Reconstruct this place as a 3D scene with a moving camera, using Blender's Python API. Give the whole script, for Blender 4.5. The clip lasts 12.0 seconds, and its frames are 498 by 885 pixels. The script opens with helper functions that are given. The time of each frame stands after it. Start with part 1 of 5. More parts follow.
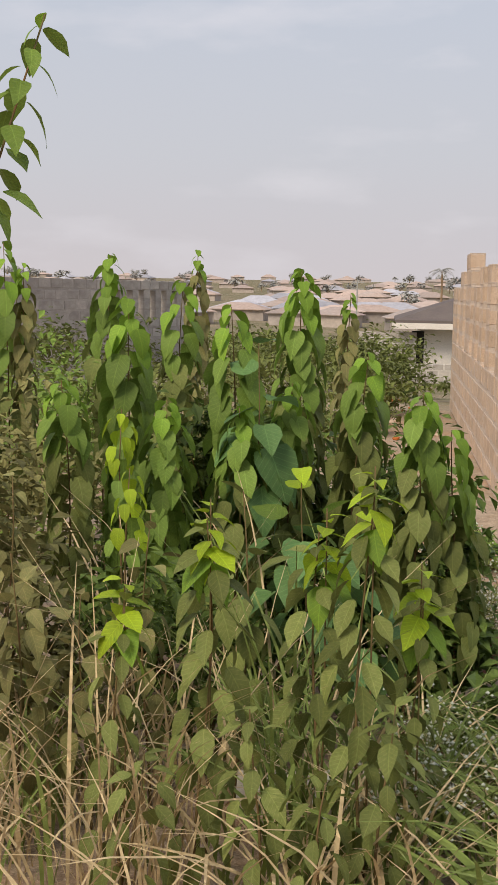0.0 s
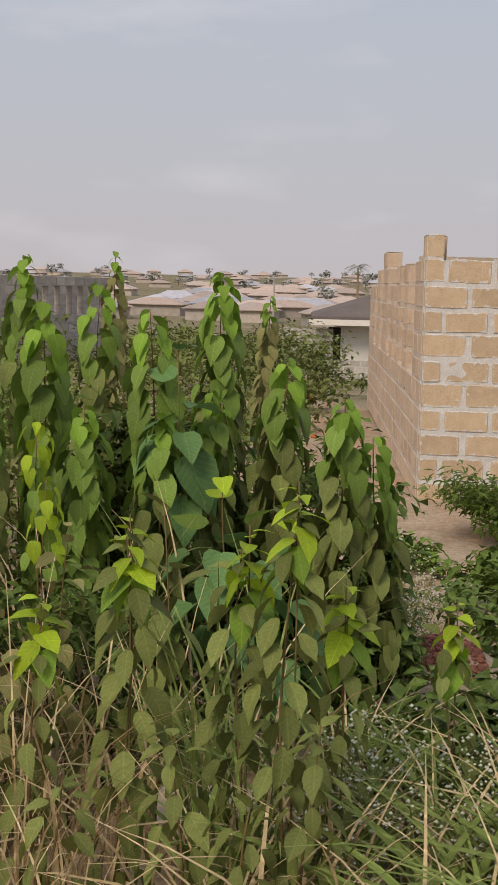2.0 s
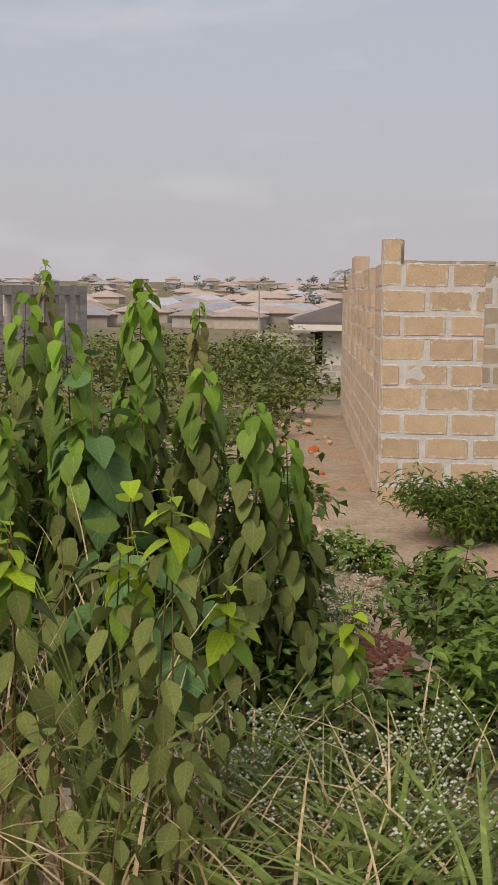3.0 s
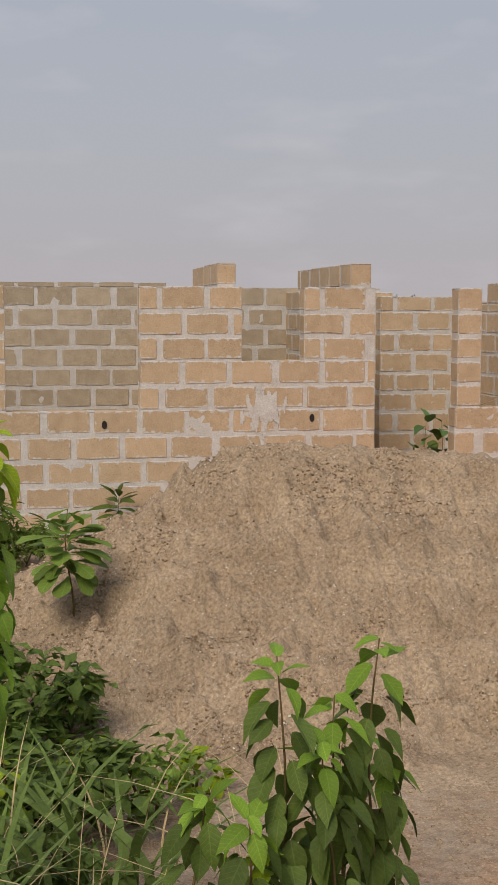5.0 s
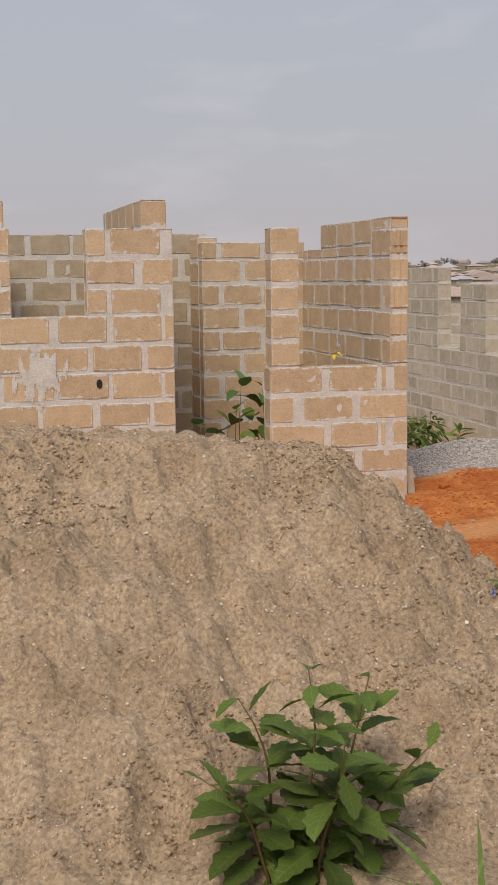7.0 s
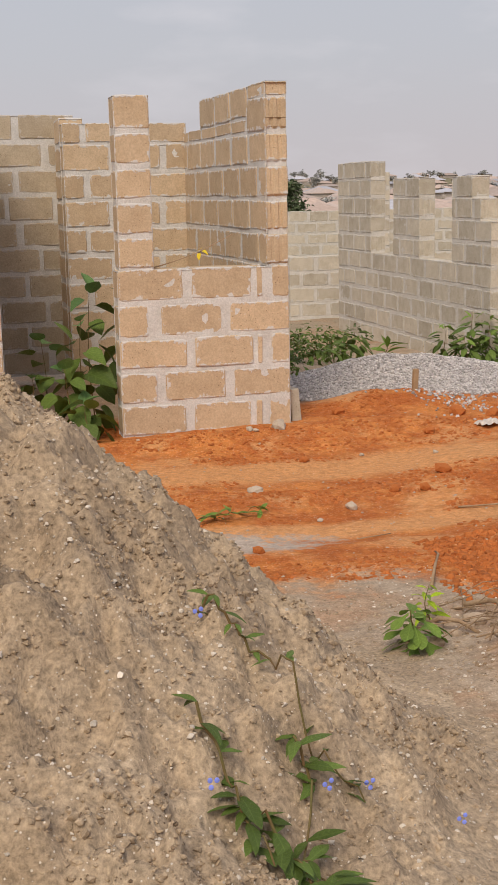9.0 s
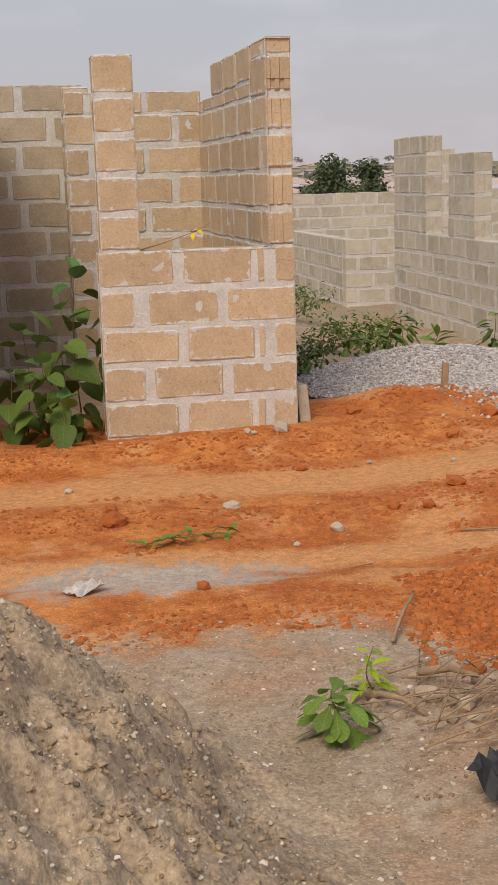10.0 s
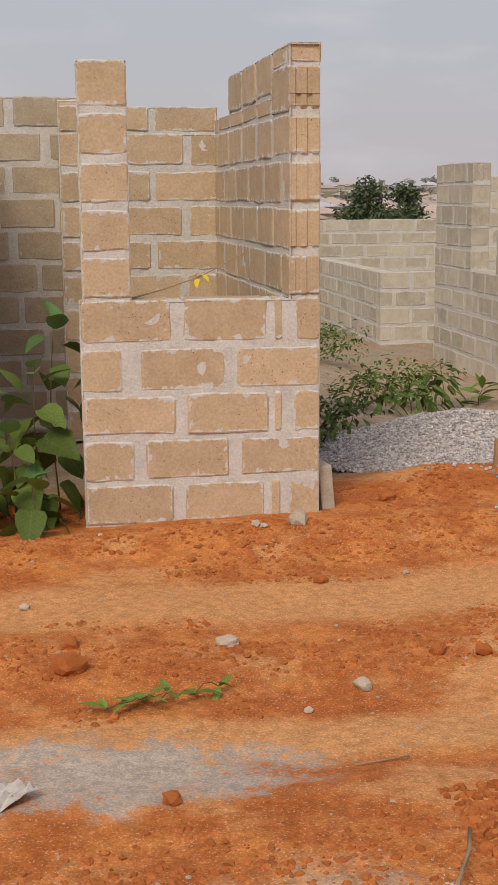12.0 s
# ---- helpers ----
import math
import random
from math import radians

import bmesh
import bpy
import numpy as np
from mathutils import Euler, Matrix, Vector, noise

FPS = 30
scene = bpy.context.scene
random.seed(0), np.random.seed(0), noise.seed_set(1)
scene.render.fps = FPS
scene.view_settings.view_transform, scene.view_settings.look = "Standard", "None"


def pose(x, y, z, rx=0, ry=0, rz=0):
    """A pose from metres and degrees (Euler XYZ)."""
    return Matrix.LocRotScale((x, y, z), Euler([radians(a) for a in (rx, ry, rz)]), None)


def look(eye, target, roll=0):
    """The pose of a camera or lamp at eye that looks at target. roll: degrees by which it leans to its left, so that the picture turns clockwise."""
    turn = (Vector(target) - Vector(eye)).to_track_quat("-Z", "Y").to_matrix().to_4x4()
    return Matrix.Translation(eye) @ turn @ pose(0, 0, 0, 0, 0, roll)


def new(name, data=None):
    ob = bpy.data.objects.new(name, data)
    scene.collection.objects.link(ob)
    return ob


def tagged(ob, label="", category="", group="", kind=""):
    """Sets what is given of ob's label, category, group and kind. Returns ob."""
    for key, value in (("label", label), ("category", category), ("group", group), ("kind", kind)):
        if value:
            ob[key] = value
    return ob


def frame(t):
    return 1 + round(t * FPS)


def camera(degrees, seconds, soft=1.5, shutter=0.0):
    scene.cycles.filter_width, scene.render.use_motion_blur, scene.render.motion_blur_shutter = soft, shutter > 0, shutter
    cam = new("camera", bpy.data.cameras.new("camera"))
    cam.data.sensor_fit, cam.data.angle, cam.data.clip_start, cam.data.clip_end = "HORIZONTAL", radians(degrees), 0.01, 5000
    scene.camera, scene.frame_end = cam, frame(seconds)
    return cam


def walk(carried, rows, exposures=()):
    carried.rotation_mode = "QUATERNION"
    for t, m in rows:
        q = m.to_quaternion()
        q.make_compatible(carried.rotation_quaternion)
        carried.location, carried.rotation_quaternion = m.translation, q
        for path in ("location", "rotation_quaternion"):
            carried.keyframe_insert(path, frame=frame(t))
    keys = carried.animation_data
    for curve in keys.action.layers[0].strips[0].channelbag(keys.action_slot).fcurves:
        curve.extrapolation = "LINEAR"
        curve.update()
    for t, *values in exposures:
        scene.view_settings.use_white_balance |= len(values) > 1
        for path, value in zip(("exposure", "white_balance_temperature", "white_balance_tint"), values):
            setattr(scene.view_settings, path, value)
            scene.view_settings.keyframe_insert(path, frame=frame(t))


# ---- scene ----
cam = camera(22.2, 12.0, 1.0)
PATH = [
    (0, (-1.828, -0.235, 2.244), (-2.042, 1.739, 2.004), 1.1),
    (0.5, (-1.814, -0.215, 2.244), (-2.027, 1.757, 1.99), 1.3),
    (1, (-1.807, -0.195, 2.248), (-1.911, 1.786, 1.989), 1.1),
    (1.5, (-1.825, -0.177, 2.273), (-1.912, 1.805, 2.015), 0.9),
    (2, (-1.848, -0.144, 2.284), (-1.932, 1.839, 2.039), 1.4),
    (2.5, (-1.82, -0.148, 2.272), (-1.908, 1.835, 2.029), 1.0),
    (4.3, (-0.04, -0.345, 2.347), (0.201, 1.629, 2.136), -0.4),
    (4.4, (0.052, -0.329, 2.336), (0.348, 1.637, 2.117), -0.1),
    (4.5, (0.144, -0.286, 2.326), (0.461, 1.676, 2.1), -0.2),
    (5, (0.563, -0.021, 2.322), (0.923, 1.936, 2.12), 0.1),
    (5.5, (1.028, 0.351, 2.25), (1.406, 2.304, 2.039), -1.0),
    (6, (1.431, 0.703, 2.209), (1.851, 2.645, 1.98), -0.6),
    (6.5, (1.875, 1.209, 2.183), (2.355, 3.134, 1.927), -0.6),
    (7, (2.265, 1.753, 2.163), (2.738, 3.679, 1.903), -0.7),
    (7.2, (2.424, 1.941, 2.102), (2.895, 3.868, 1.848), -0.8),
    (8.8, (3.687, 3.38, 1.893), (4.153, 5.291, 1.529), -1.0),
    (9, (3.822, 3.501, 1.883), (4.307, 5.402, 1.494), -1.2),
    (9.5, (4.232, 3.909, 1.835), (4.703, 5.816, 1.457), -2.5),
    (10, (4.735, 4.432, 1.777), (5.076, 6.36, 1.369), -1.7),
    (10.5, (5.093, 4.918, 1.826), (5.426, 6.851, 1.433), -1.3),
    (11, (5.241, 5.393, 1.883), (5.565, 7.328, 1.496), -1.4),
    (11.5, (5.176, 5.727, 1.878), (5.497, 7.665, 1.501), -1.0),
    (12, (5.137, 6.047, 1.871), (5.434, 7.988, 1.491), -0.4),
]
walk(cam, [(t, look(eye, target, roll)) for t, eye, target, roll in PATH],
     [(0, 0.16), (0.5, 0.24), (1.0, 0.22), (1.5, -0.06), (2.5, -0.06), (4.3, -0.34), (5.5, -0.24), (6, -0.2), (6.5, -0.1), (7, -0.18), (8.8, 0.02), (10, -0.06), (11, -0.18), (12, -0.12)])

# ---- world, sun, exposure ----
world = bpy.data.worlds.new("world")
scene.world = world
world.use_nodes = True


def build_sky():
    nt = world.node_tree
    nt.nodes.clear()
    out, bg = nt.nodes.new("ShaderNodeOutputWorld"), nt.nodes.new("ShaderNodeBackground")
    sky = nt.nodes.new("ShaderNodeTexSky")
    sky.sky_type, sky.sun_disc = "NISHITA", False
    sky.sun_elevation, sky.sun_rotation = radians(45), radians(210)
    sky.air_density, sky.dust_density, sky.ozone_density = 1.0, 8.0, 1.0
    co = nt.nodes.new("ShaderNodeTexCoord")
    sep = nt.nodes.new("ShaderNodeSeparateXYZ")
    ramp = nt.nodes.new("ShaderNodeValToRGB")
    r = ramp.color_ramp
    r.elements[0].position, r.elements[0].color = 0.0, (0.56, 0.515, 0.53, 1)
    r.elements[1].position, r.elements[1].color = 0.45, (0.50, 0.53, 0.66, 1)
    e = r.elements.new(0.10)
    e.color = (0.517, 0.521, 0.56, 1)
    e = r.elements.new(0.22)
    e.color = (0.477, 0.508, 0.577, 1)
    nz = nt.nodes.new("ShaderNodeTexNoise")
    nz.inputs["Scale"].default_value, nz.inputs["Detail"].default_value = 7.0, 5.0
    mp = nt.nodes.new("ShaderNodeMapping")
    mp.inputs["Scale"].default_value = (1.0, 1.0, 3.2)
    cr = nt.nodes.new("ShaderNodeMapRange")
    cr.inputs["From Min"].default_value, cr.inputs["From Max"].default_value = 0.53, 0.72
    cr.inputs["To Min"].default_value, cr.inputs["To Max"].default_value = 0.0, 0.42
    cl = nt.nodes.new("ShaderNodeMix")
    cl.data_type = "RGBA"
    cl.inputs[7].default_value = (0.68, 0.655, 0.69, 1)
    add = nt.nodes.new("ShaderNodeMix")
    add.data_type, add.blend_type = "RGBA", "ADD"
    add.inputs[0].default_value = 0.012
    L = nt.links.new
    L(co.outputs["Generated"], sep.inputs[0])
    L(sep.outputs["Z"], ramp.inputs[0])
    L(co.outputs["Generated"], mp.inputs[0])
    L(mp.outputs[0], nz.inputs["Vector"])
    L(nz.outputs[0], cr.inputs[0])
    L(cr.outputs[0], cl.inputs[0])
    L(ramp.outputs[0], cl.inputs[6])
    L(cl.outputs[2], add.inputs[6])
    L(sky.outputs[0], add.inputs[7])
    L(add.outputs[2], bg.inputs[0])
    bg.inputs[1].default_value = 1.0
    L(bg.outputs[0], out.inputs[0])


build_sky()
sun = new("sun", bpy.data.lights.new("sun", "SUN"))
sun.data.energy, sun.data.angle, sun.data.color = 2.4, radians(24), (1.0, 0.89, 0.74)
sun.matrix_world = look((-7, -12, 14), (0, 0, 0))


# ---- materials ----
def shader(name, a, b, scale=6.0, fine=60.0, rough=0.9, bump=0.3, spread=0.12, rand=0.0, spots=None, dist=0.01, coord="Object", leafy=0.0, metal=0.0, grain=(0.84, 1.14), island=False):
    """Two-scale procedural surface: patches of a and b, fine grain, relief; rand varies it from object to object."""
    m = bpy.data.materials.new(name)
    m.use_nodes = True
    nt = m.node_tree
    N, L = nt.nodes.new, nt.links.new
    bsdf = nt.nodes["Principled BSDF"]
    bsdf.inputs["Roughness"].default_value = rough
    bsdf.inputs["Metallic"].default_value = metal
    bsdf.inputs["Specular IOR Level"].default_value = 0.14 if leafy else 0.2
    co = N("ShaderNodeTexCoord")
    src = co.outputs[coord]
    if coord == "Object" and rand:
        oi = N("ShaderNodeObjectInfo")
        off = N("ShaderNodeVectorMath")
        off.operation = "MULTIPLY_ADD"
        sc = N("ShaderNodeCombineXYZ")
        mul = N("ShaderNodeMath")
        mul.operation, mul.inputs[1].default_value = "MULTIPLY", 37.0
        L(oi.outputs["Random"], mul.inputs[0])
        for i in range(3):
            L(mul.outputs[0], sc.inputs[i])
        off.inputs[1].default_value = (1, 1, 1)
        L(src, off.inputs[0])
        L(sc.outputs[0], off.inputs[2])
        src = off.outputs[0]
    n1, n2 = N("ShaderNodeTexNoise"), N("ShaderNodeTexNoise")
    n1.inputs["Scale"].default_value, n1.inputs["Detail"].default_value, n1.inputs["Roughness"].default_value = scale, 5.0, 0.6
    n2.inputs["Scale"].default_value, n2.inputs["Detail"].default_value, n2.inputs["Roughness"].default_value = fine, 4.0, 0.7
    L(src, n1.inputs["Vector"])
    L(src, n2.inputs["Vector"])
    mr = N("ShaderNodeMapRange")
    mr.inputs["From Min"].default_value, mr.inputs["From Max"].default_value = 0.5 - spread, 0.5 + spread
    L(n1.outputs[0], mr.inputs[0])
    mix = N("ShaderNodeMix")
    mix.data_type = "RGBA"
    mix.inputs[6].default_value, mix.inputs[7].default_value = (*a, 1), (*b, 1)
    L(mr.outputs[0], mix.inputs[0])
    g = N("ShaderNodeMapRange")
    g.inputs["From Min"].default_value, g.inputs["From Max"].default_value = 0.3, 0.7
    g.inputs["To Min"].default_value, g.inputs["To Max"].default_value = grain
    L(n2.outputs[0], g.inputs[0])
    val = g.outputs[0]
    if rand:
        rr = N("ShaderNodeMapRange")
        rr.inputs["To Min"].default_value, rr.inputs["To Max"].default_value = 1 - rand, 1 + rand
        L(N("ShaderNodeNewGeometry").outputs["Random Per Island"] if island else oi.outputs["Random"], rr.inputs[0])
        mm = N("ShaderNodeMath")
        mm.operation = "MULTIPLY"
        L(val, mm.inputs[0])
        L(rr.outputs[0], mm.inputs[1])
        val = mm.outputs[0]
    tint = N("ShaderNodeVectorMath")
    tint.operation = "SCALE"
    L(mix.outputs[2], tint.inputs[0])
    L(val, tint.inputs["Scale"])
    col = tint.outputs[0]
    if spots:
        vo = N("ShaderNodeTexVoronoi")
        vo.inputs["Scale"].default_value = spots[1]
        L(src, vo.inputs["Vector"])
        vr = N("ShaderNodeMapRange")
        vr.inputs["From Min"].default_value, vr.inputs["From Max"].default_value = spots[2], spots[2] * 0.7
        L(vo.outputs["Distance"], vr.inputs[0])
        m2 = N("ShaderNodeMix")
        m2.data_type = "RGBA"
        m2.inputs[7].default_value = (*spots[0], 1)
        L(vr.outputs[0], m2.inputs[0])
        L(col, m2.inputs[6])
        col = m2.outputs[2]
    if leafy:
        # midrib and slanting side veins
        sx = N("ShaderNodeSeparateXYZ")
        L(co.outputs["Object"], sx.inputs[0])
        ab, wv, sm, fr, vn = (N("ShaderNodeMath") for _ in range(5))
        ab.operation, wv.operation, sm.operation, fr.operation, vn.operation = "ABSOLUTE", "MULTIPLY_ADD", "FRACT", "LESS_THAN", "LESS_THAN"
        L(sx.outputs[0], ab.inputs[0])
        wv.inputs[1].default_value = -0.8
        L(ab.outputs[0], wv.inputs[0])
        L(sx.outputs[1], wv.inputs[2])
        k9 = N("ShaderNodeMath")
        k9.operation, k9.inputs[1].default_value = "MULTIPLY", 8.0
        L(wv.outputs[0], k9.inputs[0])
        L(k9.outputs[0], sm.inputs[0])
        fr.inputs[1].default_value, vn.inputs[1].default_value = 0.10, 0.012
        L(sm.outputs[0], fr.inputs[0])
        L(ab.outputs[0], vn.inputs[0])
        mx = N("ShaderNodeMath")
        mx.operation = "MAXIMUM"
        L(fr.outputs[0], mx.inputs[0])
        L(vn.outputs[0], mx.inputs[1])
        vv = N("ShaderNodeMapRange")
        vv.inputs["To Min"].default_value, vv.inputs["To Max"].default_value = 0.97, 1.28
        L(mx.outputs[0], vv.inputs[0])
        vt = N("ShaderNodeVectorMath")
        vt.operation = "SCALE"
        L(col, vt.inputs[0])
        L(vv.outputs[0], vt.inputs["Scale"])
        col = vt.outputs[0]
    L(col, bsdf.inputs["Base Color"])
    if bump:
        bp = N("ShaderNodeBump")
        bp.inputs["Strength"].default_value, bp.inputs["Distance"].default_value = bump, dist
        ad = N("ShaderNodeMath")
        ad.operation = "ADD"
        L(n1.outputs[0], ad.inputs[0])
        L(n2.outputs[0], ad.inputs[1])
        L(ad.outputs[0], bp.inputs["Height"])
        L(bp.outputs[0], bsdf.inputs["Normal"])
    if leafy:
        tr = N("ShaderNodeBsdfTranslucent")
        ms = N("ShaderNodeMixShader")
        ms.inputs[0].default_value = leafy
        L(col, tr.inputs[0])
        L(bsdf.outputs[0], ms.inputs[1])
        L(tr.outputs[0], ms.inputs[2])
        L(ms.outputs[0], nt.nodes["Material Output"].inputs[0])
    return m


MORTAR = shader("mortar", (0.66, 0.63, 0.59), (0.56, 0.53, 0.485), 7.0, 70.0, 0.95, 0.6, 0.15)
MORTAR_SIDE = shader("mortar_sandy", (0.58, 0.48, 0.39), (0.52, 0.42, 0.33), 7.0, 70.0, 0.95, 0.5, 0.15)
MORTAR_GREY = shader("mortar_grey", (0.62, 0.575, 0.51), (0.53, 0.485, 0.42), 7.0, 70.0, 0.95, 0.5, 0.15)
SAND = shader("sand", (0.50, 0.378, 0.252), (0.335, 0.243, 0.155), 2.6, 60.0, 1.0, 0.6, 0.2, 0.0, ((0.62, 0.535, 0.43), 46.0, 0.13), 0.016, grain=(0.52, 1.34))
STONE = shader("crushed_stone", (0.56, 0.515, 0.48), (0.37, 0.335, 0.31), 25.0, 60.0, 0.9, 0.4, 0.15, 0.38, island=True)
PEBBLE = shader("pebble", (0.50, 0.38, 0.27), (0.42, 0.31, 0.215), 20.0, 90.0, 0.9, 0.3, 0.15, 0.2)
CLOD = shader("red_clod", (0.48, 0.155, 0.042), (0.36, 0.105, 0.028), 14.0, 90.0, 1.0, 0.6, 0.2, 0.2, island=True)
FIELD_STONE = shader("field_stone", (0.56, 0.46, 0.355), (0.47, 0.375, 0.28), 12.0, 80.0, 0.9, 0.4, 0.15, 0.12)
OLD_BRICK = shader("old_red_rubble", (0.27, 0.115, 0.07), (0.19, 0.08, 0.055), 14.0, 90.0, 1.0, 0.6, 0.2, 0.3, island=True)
PALE_GRIT = shader("pale_grit", (0.68, 0.60, 0.50), (0.50, 0.42, 0.33), 14.0, 90.0, 0.9, 0.3, 0.2, 0.25, island=True)
# Dark brown grit whose colour stands in for shade in small pits.
PIT_GRIT = shader("pit_shade_grit", (0.25, 0.175, 0.11), (0.18, 0.125, 0.08), 14.0, 90.0, 1.0, 0.3, 0.2, 0.3, island=True)
WOOD = shader("bare_wood", (0.42, 0.29, 0.17), (0.33, 0.21, 0.11), 10.0, 120.0, 0.8, 0.4, 0.2)
TWIG = shader("dry_twig", (0.36, 0.25, 0.15), (0.26, 0.17, 0.10), 20.0, 120.0, 0.9, 0.4, 0.2, 0.2)
STEM = shader("green_stem", (0.13, 0.12, 0.04), (0.17, 0.09, 0.04), 12.0, 80.0, 0.7, 0.2, 0.2)
LEAF = shader("leaf_green", (0.155, 0.24, 0.042), (0.20, 0.285, 0.055), 9.0, 70.0, 0.5, 0.35, 0.2, 0.3, None, 0.004, "Object", 0.24)
LEAF_DUSTY = shader("leaf_dusty", (0.15, 0.182, 0.046), (0.205, 0.222, 0.066), 9.0, 70.0, 0.6, 0.35, 0.2, 0.36, None, 0.004, "Object", 0.2)
LEAF_LIME = shader("leaf_lime", (0.38, 0.49, 0.028), (0.30, 0.42, 0.03), 9.0, 70.0, 0.5, 0.3, 0.2, 0.25, None, 0.004, "Object", 0.3)
LEAF_FRESH = shader("leaf_fresh", (0.19, 0.325, 0.042), (0.245, 0.375, 0.045), 9.0, 70.0, 0.5, 0.3, 0.2, 0.3, None, 0.004, "Object", 0.26)
LEAF_DARK = shader("leaf_dark", (0.092, 0.14, 0.028), (0.125, 0.175, 0.038), 9.0, 70.0, 0.45, 0.35, 0.2, 0.32, None, 0.004, "Object", 0.18)
LEAF_BROAD = shader("leaf_broad", (0.105, 0.20, 0.062), (0.14, 0.235, 0.075), 9.0, 70.0, 0.45, 0.35, 0.2, 0.25, None, 0.004, "Object", 0.22)
LEAF_OLIVE = shader("leaf_olive_brown", (0.28, 0.245, 0.095), (0.20, 0.205, 0.072), 5.0, 70.0, 0.7, 0.35, 0.2, 0.35, None, 0.004, "Object", 0.22)
GRASS = shader("grass_green", (0.17, 0.225, 0.05), (0.25, 0.30, 0.085), 3.0, 50.0, 0.6, 0.2, 0.2, 0.0, None, 0.004, "Object", 0.2)
GRASS_DEEP = shader("grass_deep", (0.12, 0.185, 0.04), (0.18, 0.245, 0.07), 3.0, 50.0, 0.55, 0.2, 0.2, 0.0, None, 0.004, "Object", 0.2)
GRASS_DRY = shader("grass_dry", (0.66, 0.52, 0.30), (0.50, 0.37, 0.19), 3.0, 50.0, 0.8, 0.2, 0.2, 0.0, None, 0.004, "Object", 0.15)
FLOWER_WHITE = shader("petal_white", (0.62, 0.62, 0.52), (0.55, 0.56, 0.42), 9.0, 50.0, 0.8, 0.0)
FLOWER_BLUE = shader("petal_blue", (0.22, 0.27, 0.75), (0.26, 0.30, 0.8), 9.0, 50.0, 0.8, 0.0)
FLOWER_YELLOW = shader("petal_yellow", (0.7, 0.55, 0.04), (0.7, 0.5, 0.03), 9.0, 50.0, 0.8, 0.0)
PAPER = shader("pale_litter", (0.62, 0.55, 0.48), (0.5, 0.44, 0.38), 9.0, 50.0, 0.8, 0.2)
BLACK = shader("black_plastic", (0.03, 0.03, 0.032), (0.05, 0.048, 0.05), 9.0, 50.0, 0.45, 0.4)
WEATHERED = shader("weathered_block", (0.52, 0.465, 0.40), (0.34, 0.30, 0.26), 0.9, 30.0, 0.95, 0.4, 0.18, 0.12)
PLASTER = shader("pale_plaster", (0.84, 0.78, 0.69), (0.76, 0.69, 0.60), 0.6, 20.0, 0.9, 0.1)
ROOF = shader("roof_sheet", (0.165, 0.135, 0.115), (0.13, 0.105, 0.095), 0.6, 20.0, 0.85, 0.1)
DARK = shader("dark_opening", (0.03, 0.028, 0.026), (0.04, 0.035, 0.03), 2.0, 20.0, 0.9, 0.0)
# Haze over the town is put into these roof and wall colours.
HAZED_ROOF = shader("hazed_roof_rust", (0.46, 0.35, 0.285), (0.43, 0.36, 0.315), 0.05, 1.0, 0.9, 0.0, 0.1, 0.22)
HAZED_ROOF_GREY = shader("hazed_roof_grey", (0.42, 0.41, 0.43), (0.36, 0.35, 0.37), 0.05, 1.0, 0.9, 0.0, 0.1, 0.2)
HAZED_WALL = shader("hazed_wall", (0.44, 0.37, 0.31), (0.40, 0.35, 0.31), 0.05, 1.0, 0.9, 0.0, 0.1, 0.2)
# Foliage paled to grey: distance haze is put into the colour.
HAZED_GREY = shader("hazed_foliage", (0.34, 0.335, 0.30), (0.40, 0.385, 0.36), 0.2, 2.0, 0.9, 0.0, 0.15, 0.2)
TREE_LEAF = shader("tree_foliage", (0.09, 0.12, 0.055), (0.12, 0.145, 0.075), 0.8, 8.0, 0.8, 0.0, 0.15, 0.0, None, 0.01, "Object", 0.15)


